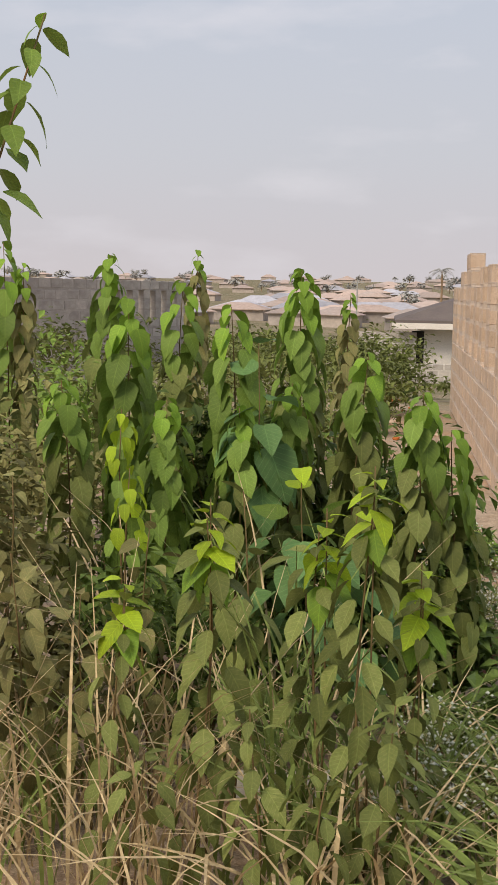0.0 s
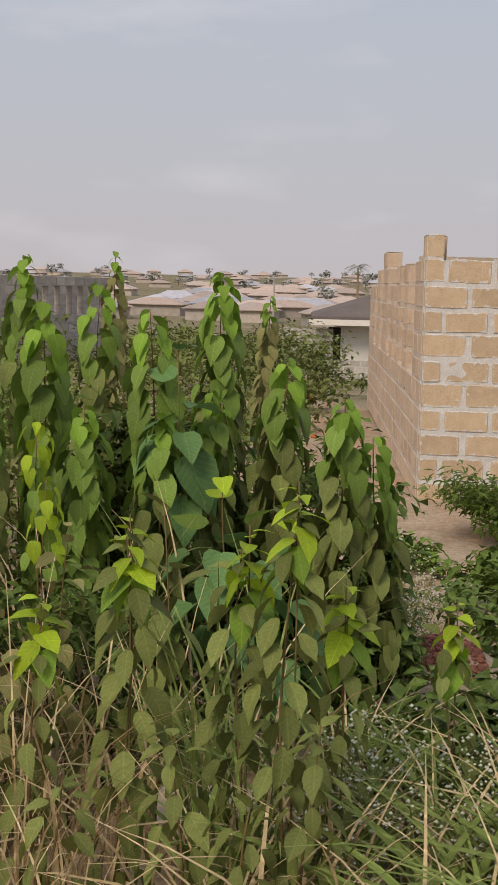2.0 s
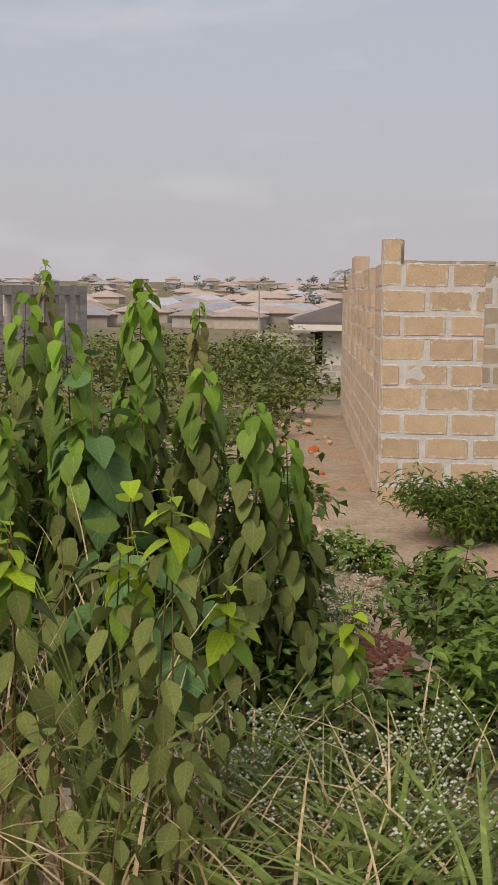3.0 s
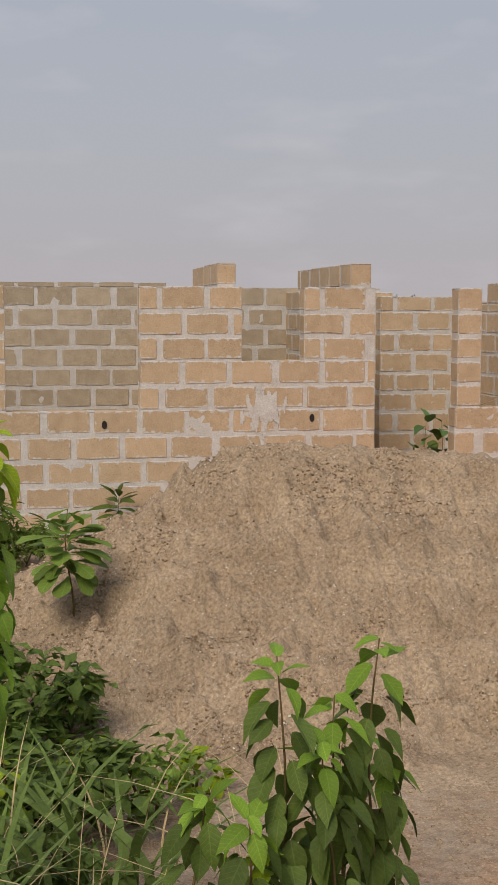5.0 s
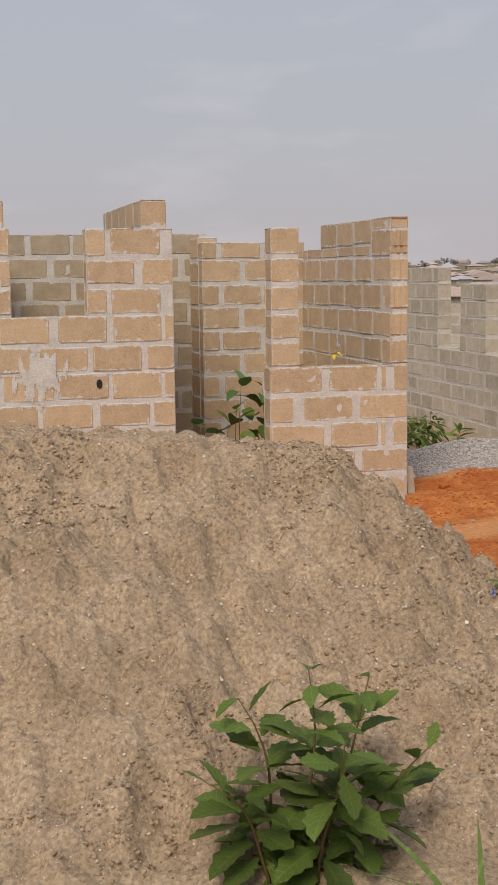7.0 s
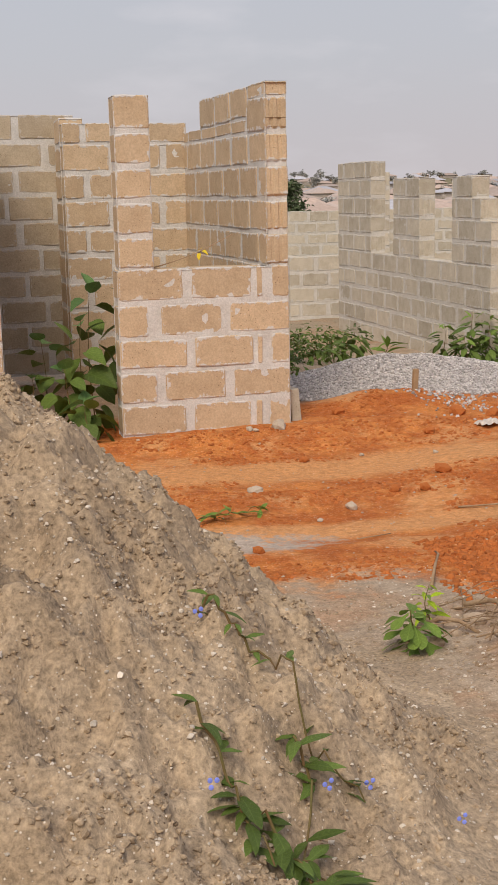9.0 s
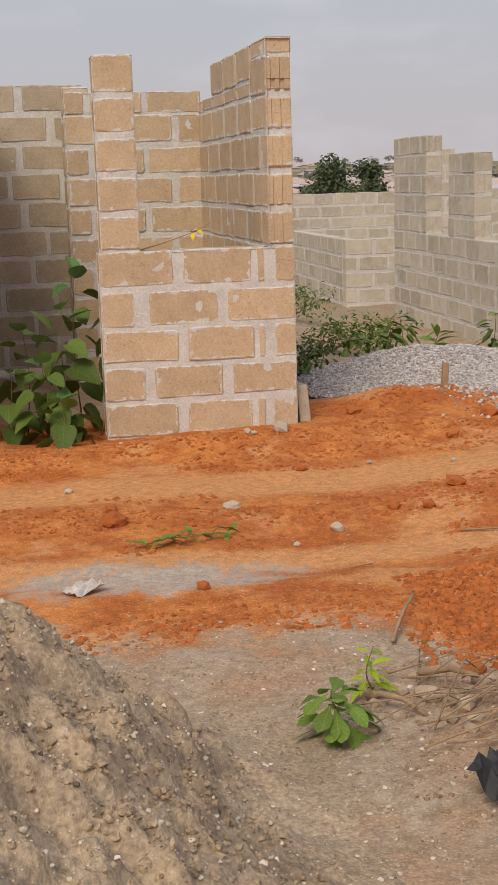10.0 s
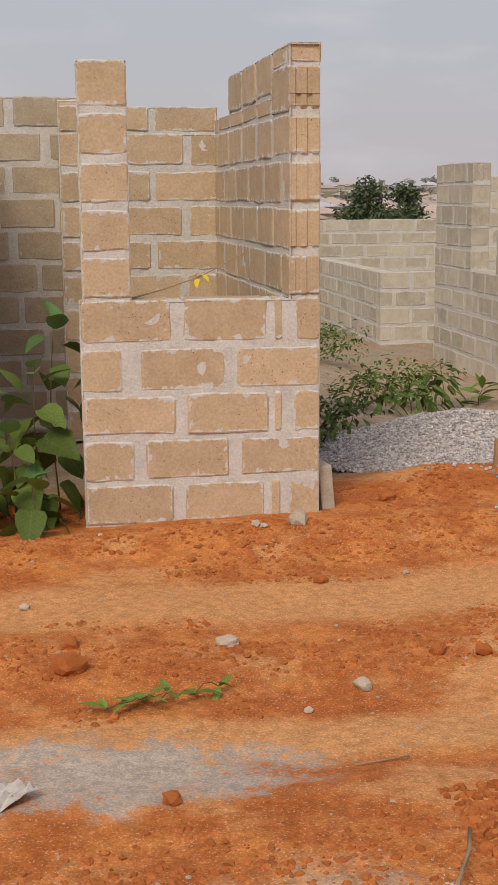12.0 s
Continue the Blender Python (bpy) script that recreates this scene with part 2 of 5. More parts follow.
def block_material(name, a, b, mortar, rand=0.14, smear=1.0):
    """Moulded sandcrete: mottled, pitted, no two blocks the same tone, with mortar squeezed raggedly over the edges of the face."""
    m = bpy.data.materials.new(name)
    m.use_nodes = True
    nt = m.node_tree
    N, L = nt.nodes.new, nt.links.new
    bsdf = nt.nodes["Principled BSDF"]
    bsdf.inputs["Roughness"].default_value, bsdf.inputs["Specular IOR Level"].default_value = 0.95, 0.15
    co, oi = N("ShaderNodeTexCoord"), N("ShaderNodeObjectInfo")

    def op(kind, x, y=0.0, z=0.0):
        r = N("ShaderNodeMath")
        r.operation = kind
        for i, v in enumerate((x, y, z)):
            if isinstance(v, (int, float)):
                r.inputs[i].default_value = v
            else:
                L(v, r.inputs[i])
        return r.outputs[0]

    def ramp(v, lo, hi, c=0.0, d=1.0):
        r = N("ShaderNodeMapRange")
        for k, x in (("From Min", lo), ("From Max", hi), ("To Min", c), ("To Max", d)):
            r.inputs[k].default_value = x
        L(v, r.inputs[0])
        return r.outputs[0]

    def blend(f, p, q):
        r = N("ShaderNodeMix")
        r.data_type = "RGBA"
        L(f, r.inputs[0])
        for i, x in ((6, p), (7, q)):
            if isinstance(x, tuple):
                r.inputs[i].default_value = (*x, 1)
            else:
                L(x, r.inputs[i])
        return r.outputs[2]

    # metres instead of block lengths, shifted from block to block
    vt = N("ShaderNodeVectorTransform")
    vt.vector_type, vt.convert_from, vt.convert_to = "VECTOR", "OBJECT", "WORLD"
    L(co.outputs["Object"], vt.inputs[0])
    shift = N("ShaderNodeVectorMath")
    shift.operation = "ADD"
    sc = N("ShaderNodeCombineXYZ")
    for i in range(3):
        L(op("MULTIPLY", oi.outputs["Random"], 37.0 + 11 * i), sc.inputs[i])
    L(vt.outputs[0], shift.inputs[0])
    L(sc.outputs[0], shift.inputs[1])
    src = shift.outputs[0]

    def noise_at(scale, detail=4.0):
        n = N("ShaderNodeTexNoise")
        n.inputs["Scale"].default_value, n.inputs["Detail"].default_value, n.inputs["Roughness"].default_value = scale, detail, 0.62
        L(src, n.inputs["Vector"])
        return n.outputs[0]

    n1, n2, n3 = noise_at(7.0), noise_at(70.0, 3.0), noise_at(16.0)
    col = blend(ramp(n1, 0.36, 0.64), a, b)
    tone = op("MULTIPLY", ramp(n2, 0.3, 0.7, 0.86, 1.12), ramp(oi.outputs["Random"], 0, 1, 1 - rand, 1 + rand))
    scl = N("ShaderNodeVectorMath")
    scl.operation = "SCALE"
    L(col, scl.inputs[0])
    L(tone, scl.inputs["Scale"])
    col = scl.outputs[0]
    vo = N("ShaderNodeTexVoronoi")
    vo.inputs["Scale"].default_value = 34.0
    L(src, vo.inputs["Vector"])
    pit = op("MULTIPLY", ramp(vo.outputs["Distance"], 0.16, 0.10), ramp(noise_at(3.5, 2.0), 0.48, 0.56))
    col = blend(op("MULTIPLY", pit, 0.75), col, (0.15, 0.095, 0.055))
    p, nn = N("ShaderNodeSeparateXYZ"), N("ShaderNodeSeparateXYZ")
    L(co.outputs["Object"], p.inputs[0])
    L(co.outputs["Normal"], nn.inputs[0])

    def rim(axis, size):
        away = op("MULTIPLY", op("SUBTRACT", 0.5, op("ABSOLUTE", p.outputs[axis])), size)
        return op("ADD", away, op("GREATER_THAN", op("ABSOLUTE", nn.outputs[axis]), 0.6))

    d = op("MINIMUM", rim(0, 0.46), rim(2, 0.22))
    d = op("ADD", d, op("MULTIPLY", op("SUBTRACT", n3, 0.56), 0.15 * smear))
    d = op("ADD", d, op("MULTIPLY", op("SUBTRACT", n2, 0.5), 0.02))
    col = blend(ramp(d, 0.006, -0.004), col, blend(n2, mortar, tuple(v * 0.86 for v in mortar)))
    L(col, bsdf.inputs["Base Color"])
    bp = N("ShaderNodeBump")
    bp.inputs["Strength"].default_value, bp.inputs["Distance"].default_value = 0.55, 0.008
    h = op("ADD", op("MULTIPLY", n3, 0.9), op("MULTIPLY", n2, 0.5))
    h = op("SUBTRACT", h, op("MULTIPLY", pit, 0.6))
    h = op("ADD", h, ramp(d, 0.008, -0.006, 0.0, 0.5))
    L(h, bp.inputs["Height"])
    L(bp.outputs[0], bsdf.inputs["Normal"])
    return m


PALE = (0.64, 0.61, 0.57)
BLOCK = block_material("sandcrete_tan", (0.565, 0.425, 0.28), (0.50, 0.37, 0.238), PALE, 0.09)
BLOCK_SIDE = block_material("sandcrete_pinkish", (0.57, 0.43, 0.31), (0.50, 0.37, 0.26), (0.58, 0.48, 0.39), 0.10, 1.3)
BLOCK_GREY = block_material("sandcrete_grey", (0.54, 0.475, 0.375), (0.46, 0.395, 0.30), (0.57, 0.53, 0.465), 0.13, 1.2)
# Greyer and darker than the front blocks.
BLOCK_RAW = block_material("sandcrete_greyish", (0.48, 0.395, 0.285), (0.42, 0.34, 0.24), (0.53, 0.47, 0.40), 0.08, 0.9)


def ground_material():
    m = bpy.data.materials.new("site_soil")
    m.use_nodes = True
    nt = m.node_tree
    N, L = nt.nodes.new, nt.links.new
    bsdf = nt.nodes["Principled BSDF"]
    bsdf.inputs["Roughness"].default_value, bsdf.inputs["Specular IOR Level"].default_value = 1.0, 0.1
    co = N("ShaderNodeTexCoord")
    sep = N("ShaderNodeSeparateXYZ")
    L(co.outputs["Object"], sep.inputs[0])

    def noise_at(scale, detail=5.0, rough=0.6):
        n = N("ShaderNodeTexNoise")
        n.inputs["Scale"].default_value, n.inputs["Detail"].default_value, n.inputs["Roughness"].default_value = scale, detail, rough
        L(co.outputs["Object"], n.inputs["Vector"])
        return n.outputs[0]

    def ramp(v, lo, hi, a=0.0, b=1.0):
        r = N("ShaderNodeMapRange")
        r.interpolation_type = "SMOOTHSTEP"
        for k, x in (("From Min", lo), ("From Max", hi), ("To Min", a), ("To Max", b)):
            r.inputs[k].default_value = x
        L(v, r.inputs[0])
        return r.outputs[0]

    def op(kind, a, b):
        r = N("ShaderNodeMath")
        r.operation = kind
        for i, x in enumerate((a, b)):
            if isinstance(x, (int, float)):
                r.inputs[i].default_value = x
            else:
                L(x, r.inputs[i])
        return r.outputs[0]

    def blend(f, a, b):
        r = N("ShaderNodeMix")
        r.data_type = "RGBA"
        L(f, r.inputs[0])
        for i, x in ((6, a), (7, b)):
            if isinstance(x, tuple):
                r.inputs[i].default_value = (*x, 1)
            else:
                L(x, r.inputs[i])
        return r.outputs[2]

    big, mid, fine, grit = noise_at(0.9), noise_at(3.5), noise_at(22.0), noise_at(110.0, 3.0)
    # red laterite around the house front, pale sand towards the heap
    edge = op("ADD", sep.outputs["Y"], op("MULTIPLY", op("SUBTRACT", big, 0.5), 1.0))
    edge = op("ADD", edge, op("MULTIPLY", op("SUBTRACT", mid, 0.5), 1.0))
    edge = op("ADD", edge, op("MULTIPLY", op("SUBTRACT", fine, 0.5), 0.5))
    edge = op("ADD", edge, op("MULTIPLY", ramp(sep.outputs["X"], 6.0, 6.35), 0.75))
    red_y = ramp(edge, 8.85, 9.3)
    red_x = ramp(op("ADD", sep.outputs["X"], op("MULTIPLY", op("SUBTRACT", big, 0.5), 2.5)), 2.2, 3.6)
    red = op("MULTIPLY", red_y, red_x)
    red = op("MULTIPLY", red, ramp(sep.outputs["Y"], 14.6, 13.9))
    sand = blend(ramp(mid, 0.35, 0.65), (0.415, 0.318, 0.222), (0.345, 0.255, 0.17))
    sand = blend(ramp(op("ADD", big, op("MULTIPLY", mid, 0.4)), 0.66, 0.84), sand, (0.42, 0.27, 0.165))
    wild = op("MULTIPLY", ramp(sep.outputs["Y"], 18.0, 34.0), ramp(noise_at(0.12), 0.30, 0.55, 0.55, 1.0))
    sand = blend(wild, sand, blend(ramp(noise_at(0.5), 0.4, 0.6), (0.16, 0.15, 0.075), (0.24, 0.20, 0.12)))
    laterite = blend(ramp(op("ADD", mid, op("MULTIPLY", big, 0.5)), 0.60, 0.88), (0.56, 0.205, 0.055), (0.41, 0.12, 0.03))
    worn = op("MULTIPLY", ramp(noise_at(1.4), 0.5, 0.64), 0.75)
    # two trodden tracks run across the front of the house
    wander = op("ADD", sep.outputs["Y"], op("MULTIPLY", op("SUBTRACT", big, 0.5), 0.5))
    for centre, half in ((10.28, 0.22), (11.85, 0.38)):
        track = op("DIVIDE", op("ABSOLUTE", op("SUBTRACT", wander, centre), 0), half)
        worn = op("MAXIMUM", worn, op("MULTIPLY", ramp(track, 1.25, 0.55), 0.85))
    laterite = blend(worn, laterite, (0.59, 0.29, 0.115))
    # cement-grey spills
    gx = op("POWER", op("DIVIDE", op("SUBTRACT", sep.outputs["X"], 5.25), 0.75), 2)
    gy = op("POWER", op("DIVIDE", op("SUBTRACT", sep.outputs["Y"], 10.0), 0.33), 2)
    gxy = op("ADD", op("ADD", gx, gy), op("ADD", op("MULTIPLY", op("SUBTRACT", mid, 0.5), 3.6), op("MULTIPLY", op("SUBTRACT", fine, 0.5), 3.0)))
    spill = op("MULTIPLY", ramp(gxy, 1.3, 0.2), 0.92)
    c = blend(red, sand, laterite)
    c = blend(spill, c, (0.455, 0.385, 0.31))
    c = blend(ramp(grit, 0.60, 0.68, 0.0, 0.5), c, (0.54, 0.45, 0.36))
    tone = N("ShaderNodeVectorMath")
    tone.operation = "SCALE"
    L(c, tone.inputs[0])
    L(ramp(op("ADD", fine, grit), 0.7, 1.3, 0.7, 1.2), tone.inputs["Scale"])
    L(tone.outputs[0], bsdf.inputs["Base Color"])
    bp = N("ShaderNodeBump")
    bp.inputs["Strength"].default_value, bp.inputs["Distance"].default_value = 0.5, 0.012
    L(op("ADD", op("MULTIPLY", noise_at(48.0, 2.0), 0.9), op("MULTIPLY", grit, 0.5)), bp.inputs["Height"])
    L(bp.outputs[0], bsdf.inputs["Normal"])
    return m


SOIL = ground_material()


# ---- building helpers ----
def part(name, bm, material, parent=None, label=""):
    """Links a bmesh as one mesh object, under a thing or a part."""
    me = bpy.data.meshes.new(name)
    bm.to_mesh(me)
    bm.free()
    me.materials.append(material)
    ob = new(name, me)
    ob.parent = parent
    return tagged(ob, label)


def raw(name, verts, faces, material, parent=None, label="", smooth=False):
    me = bpy.data.meshes.new(name)
    me.from_pydata([tuple(v) for v in verts], [], faces)
    if smooth:
        me.polygons.foreach_set("use_smooth", [True] * len(me.polygons))
    me.materials.append(material)
    ob = new(name, me)
    ob.parent = parent
    return tagged(ob, label)


def empty(name, x, y, z, label, category, group="", rz=0.0):
    e = new(name)
    e.matrix_basis = pose(x, y, z, 0, 0, rz)
    return tagged(e, label, category, group)


def step(v, lo, hi):
    k = min(1.0, max(0.0, (v - lo) / (hi - lo)))
    return k * k * (3 - 2 * k)


def fall(y):
    ys = (-40, -2, 0, 2, 4, 5.5, 7, 8.5, 10, 13, 18, 26, 40, 60, 110, 200, 280, 420, 700, 1100, 1500, 3000)
    zs = (0.75, 0.68, 0.62, 0.54, 0.42, 0.31, 0.19, 0.07, -0.04, -0.03, -0.02, -0.1, -0.9, -1.9, -4.5, -6.0, -5.6, -4.6, -1.0, 7.5, 14, 16)
    return float(np.interp(y, ys, zs))


def ground_z(x, y):
    z = fall(y)
    z -= 0.24 * step(x, 7.5, 9.5) * step(y, 14.2, 16.5) * step(y, 60, 30)
    z += 0.20 * math.exp(-(((x - 7.75) / 0.95) ** 2) - ((y - 13.75) / 0.5) ** 2)
    z += 0.09 * math.exp(-(((x + 0.3) / 1.1) ** 2) - ((y - 13.3) / 0.6) ** 2)
    z += 0.07 * math.exp(-(((x - 6.5) / 1.4) ** 2) - ((y - 13.0) / 0.35) ** 2)
    z += 0.10 * math.exp(-(((x - 7.3) / 0.7) ** 2) - ((y - 9.55) / 0.55) ** 2)
    z += 0.34 * math.exp(-(((x + 1.15) / 0.42) ** 2) - ((y - 5.9) / 0.5) ** 2)
    if 3 < x < 10 and 9 < y < 13.2:
        z += 0.035 * math.exp(-(((y - 11.05) / 0.32) ** 2)) + 0.03 * math.exp(-(((y - 12.75) / 0.25) ** 2)) + 0.02 * math.exp(-(((y - 9.75) / 0.2) ** 2))
    if -8 < x < 14 and -3 < y < 26:
        z += 0.05 * noise.noise((x * 0.7, y * 0.7, 1.0)) + 0.022 * noise.noise((x * 2.6, y * 2.6, 5.0)) + 0.010 * noise.noise((x * 8, y * 8, 9.0))
    return z


def dents():
    """Hollows in the heap where shovels and feet have been: place, half width, half length, depth."""
    rng = random.Random(18)
    out = []
    for _ in range(95):
        r = rng.uniform(0.035, 0.12)
        out.append((rng.uniform(0.9, 5.0), rng.uniform(4.9, 7.3), r, r * rng.uniform(0.8, 2.0), r * rng.uniform(0.35, 0.65)))
    return out


DENTS = dents()


def heap_z(x, y):
    """The sand heap: a long crown that falls off more steeply on its east side."""
    ax, ay, bx, by = 2.1, 7.35, 3.85, 7.22
    k = ((x - ax) * (bx - ax) + (y - ay) * (by - ay)) / ((bx - ax) ** 2 + (by - ay) ** 2)
    k = min(1.0, max(0.0, k))
    dx, dy = x - (ax + k * (bx - ax)), y - (ay + k * (by - ay))
    if dx > 0 and k >= 1:
        dx *= 1.5
    if dy > 0:
        dy *= 1.6
    d = math.hypot(dx, dy)
    z = 1.58 - 0.16 * k - 0.65 * (math.sqrt(d * d + 0.09) - 0.3)
    z += 0.10 * noise.noise((x * 1.3, y * 1.3, 3.0)) + 0.045 * noise.noise((x * 3.4, y * 3.4, 7.0))
    lumps = max(0.0, noise.noise((x * 7, y * 7, 2.0)) - 0.05)
    z += 0.11 * lumps + 0.055 * noise.noise((x * 13, y * 13, 4.0)) + 0.038 * noise.noise((x * 25, y * 25, 6.0)) + 0.017 * noise.noise((x * 46, y * 48, 8.0))
    for px, py, rx, ry, deep in DENTS:
        ex, ey = abs(x - px), abs(y - py)
        if ex < rx * 2.5 and ey < ry * 2.5:
            k = (ex / rx) ** 2 + (ey / ry) ** 2
            z += deep * (0.25 * math.exp(-((math.sqrt(k) - 1.5) ** 2) * 5) - math.exp(-k * k))
    crest = 1.55 - 0.16 * min(1.0, max(0.0, (x - ax) / (bx - ax))) + 0.03 * noise.noise((x * 4, y * 4, 30.0))
    if z > crest:
        z = crest + 0.45 * (z - crest)
    z -= 0.20 * max(0.0, noise.noise((x * 2.6, y * 2.6, 15.0)) - 0.28)
    return z


def heap_top(x, y):
    """The heap's surface, running out softly into the soil at its foot."""
    g = ground_z(x, y)
    d = (heap_z(x, y) - g) / 0.09
    return g + 0.09 * (d if d > 12 else math.log1p(math.exp(d))) - 0.006


def top_z(x, y):
    return max(ground_z(x, y), heap_top(x, y) if -0.8 < x < 6.5 and 3.6 < y < 11 else -9)


# ---- ground ----
def axis_steps(fine_lo, fine_hi, step_fine, lo, hi):
    vals = list(np.arange(fine_lo, fine_hi, step_fine))
    s, v = step_fine, fine_hi
    while v < hi:
        vals.append(v)
        s *= 1.25
        v += s
    vals.append(hi)
    s, v = step_fine * 1.25, fine_lo - step_fine
    while v > lo:
        vals.insert(0, v)
        s *= 1.25
        v -= s
    vals.insert(0, lo)
    return vals


def build_ground():
    xs, ys = axis_steps(-4.5, 10.0, 0.085, -2500, 2500), axis_steps(2.5, 15.5, 0.085, -300, 3000)
    verts = [(x, y, ground_z(x, y)) for y in ys for x in xs]
    n = len(xs)
    faces = [(j * n + i, j * n + i + 1, (j + 1) * n + i + 1, (j + 1) * n + i) for j in range(len(ys) - 1) for i in range(n - 1)]
    g = raw("ground", verts, faces, SOIL, None, "", True)
    tagged(g, "pale sandy soil and red laterite on a sloping building plot", "ground", kind="structure")


build_ground()


def build_heap():
    xs, ys = np.arange(-0.7, 6.3, 0.019), np.concatenate((np.arange(3.8, 7.9, 0.019), np.arange(7.9, 9.5, 0.04)))
    verts = [(x, y, heap_top(x, y)) for y in ys for x in xs]
    keep = [v[2] > ground_z(v[0], v[1]) - 0.0055 for v in verts]
    n = len(xs)
    faces = []
    for j in range(len(ys) - 1):
        for i in range(n - 1):
            q = (j * n + i, j * n + i + 1, (j + 1) * n + i + 1, (j + 1) * n + i)
            if all(keep[k] for k in q):
                faces.append(q)
    used = sorted({k for f in faces for k in f})
    at = {k: m for m, k in enumerate(used)}
    h = raw("sand_heap", [verts[k] for k in used], [tuple(at[k] for k in f) for f in faces], SAND, None, "", True)
    tagged(h, "large heap of pale pinkish building sand with crumbly flanks", "sand heap")


build_heap()

# ---- masonry ----
BLOCK_MESHES = {}


def block_meshes(material, kind):
    """Moulded blocks 1 x 1 x 1 (scaled at use), with worn, uneven edges; kind: long, half, or grooved, with two upright grooves in the ends."""
    key = (material.name, kind)
    if key in BLOCK_MESHES:
        return BLOCK_MESHES[key]
    rng = random.Random(len(BLOCK_MESHES) * 7 + 3)
    out = []
    for n in range(9):
        rx, rz = (0.032, 0.06) if kind == "long" else (0.06, 0.06)
        pts = []
        for sx, sz in ((1, -1), (1, 1), (-1, 1), (-1, -1)):
            big = rng.uniform(0.4, 1.9)
            for p, q in ((0.0, 1.0), (0.32, 0.32), (1.0, 0.0)):
                pts.append((sx * (0.5 - rx * big * p - rng.uniform(0, 0.008)), sz * (0.5 - rz * big * q - rng.uniform(-0.015, 0.02))))
        for sz in (-1, 1):
            for px in (-0.2, 0.2):
                pts.append((px + rng.uniform(-0.1, 0.1), sz * (0.5 - rng.uniform(-0.03, 0.025))))
        pts = sorted(pts, key=lambda q: math.atan2(q[1], q[0]))
        rings = [(-0.5, 0.018, 0), (-0.48, 0, 0), (0.48, 0, 0), (0.5, 0.018, 0)]
        if kind == "grooved":
            rings[2:2] = [(y, 0, g) for y, g in ((-0.26, 0), (-0.22, 0.022), (-0.10, 0.022), (-0.06, 0), (0.10, 0), (0.14, 0.022), (0.26, 0.022), (0.30, 0))]
        verts, faces = [], []
        for y, inset, g in rings:
            for px, pz in pts:
                cut = g if abs(px) > 0.3 else 0.0
                verts.append((px - math.copysign(inset * (1 if kind == "long" else 1.8) + cut, px), y, pz - math.copysign(inset * 2, pz)))
        k = len(pts)
        for r in range(len(rings) - 1):
            for i in range(k):
                faces.append((r * k + i, r * k + (i + 1) % k, (r + 1) * k + (i + 1) % k, (r + 1) * k + i))
        faces.append(tuple(range(k - 1, -1, -1)))
        faces.append(tuple(range((len(rings) - 1) * k, len(rings) * k)))
        me = bpy.data.meshes.new("block")
        me.from_pydata(verts, [], faces)
        me.materials.append(material)
        out.append(me)
    BLOCK_MESHES[key] = out
    return out


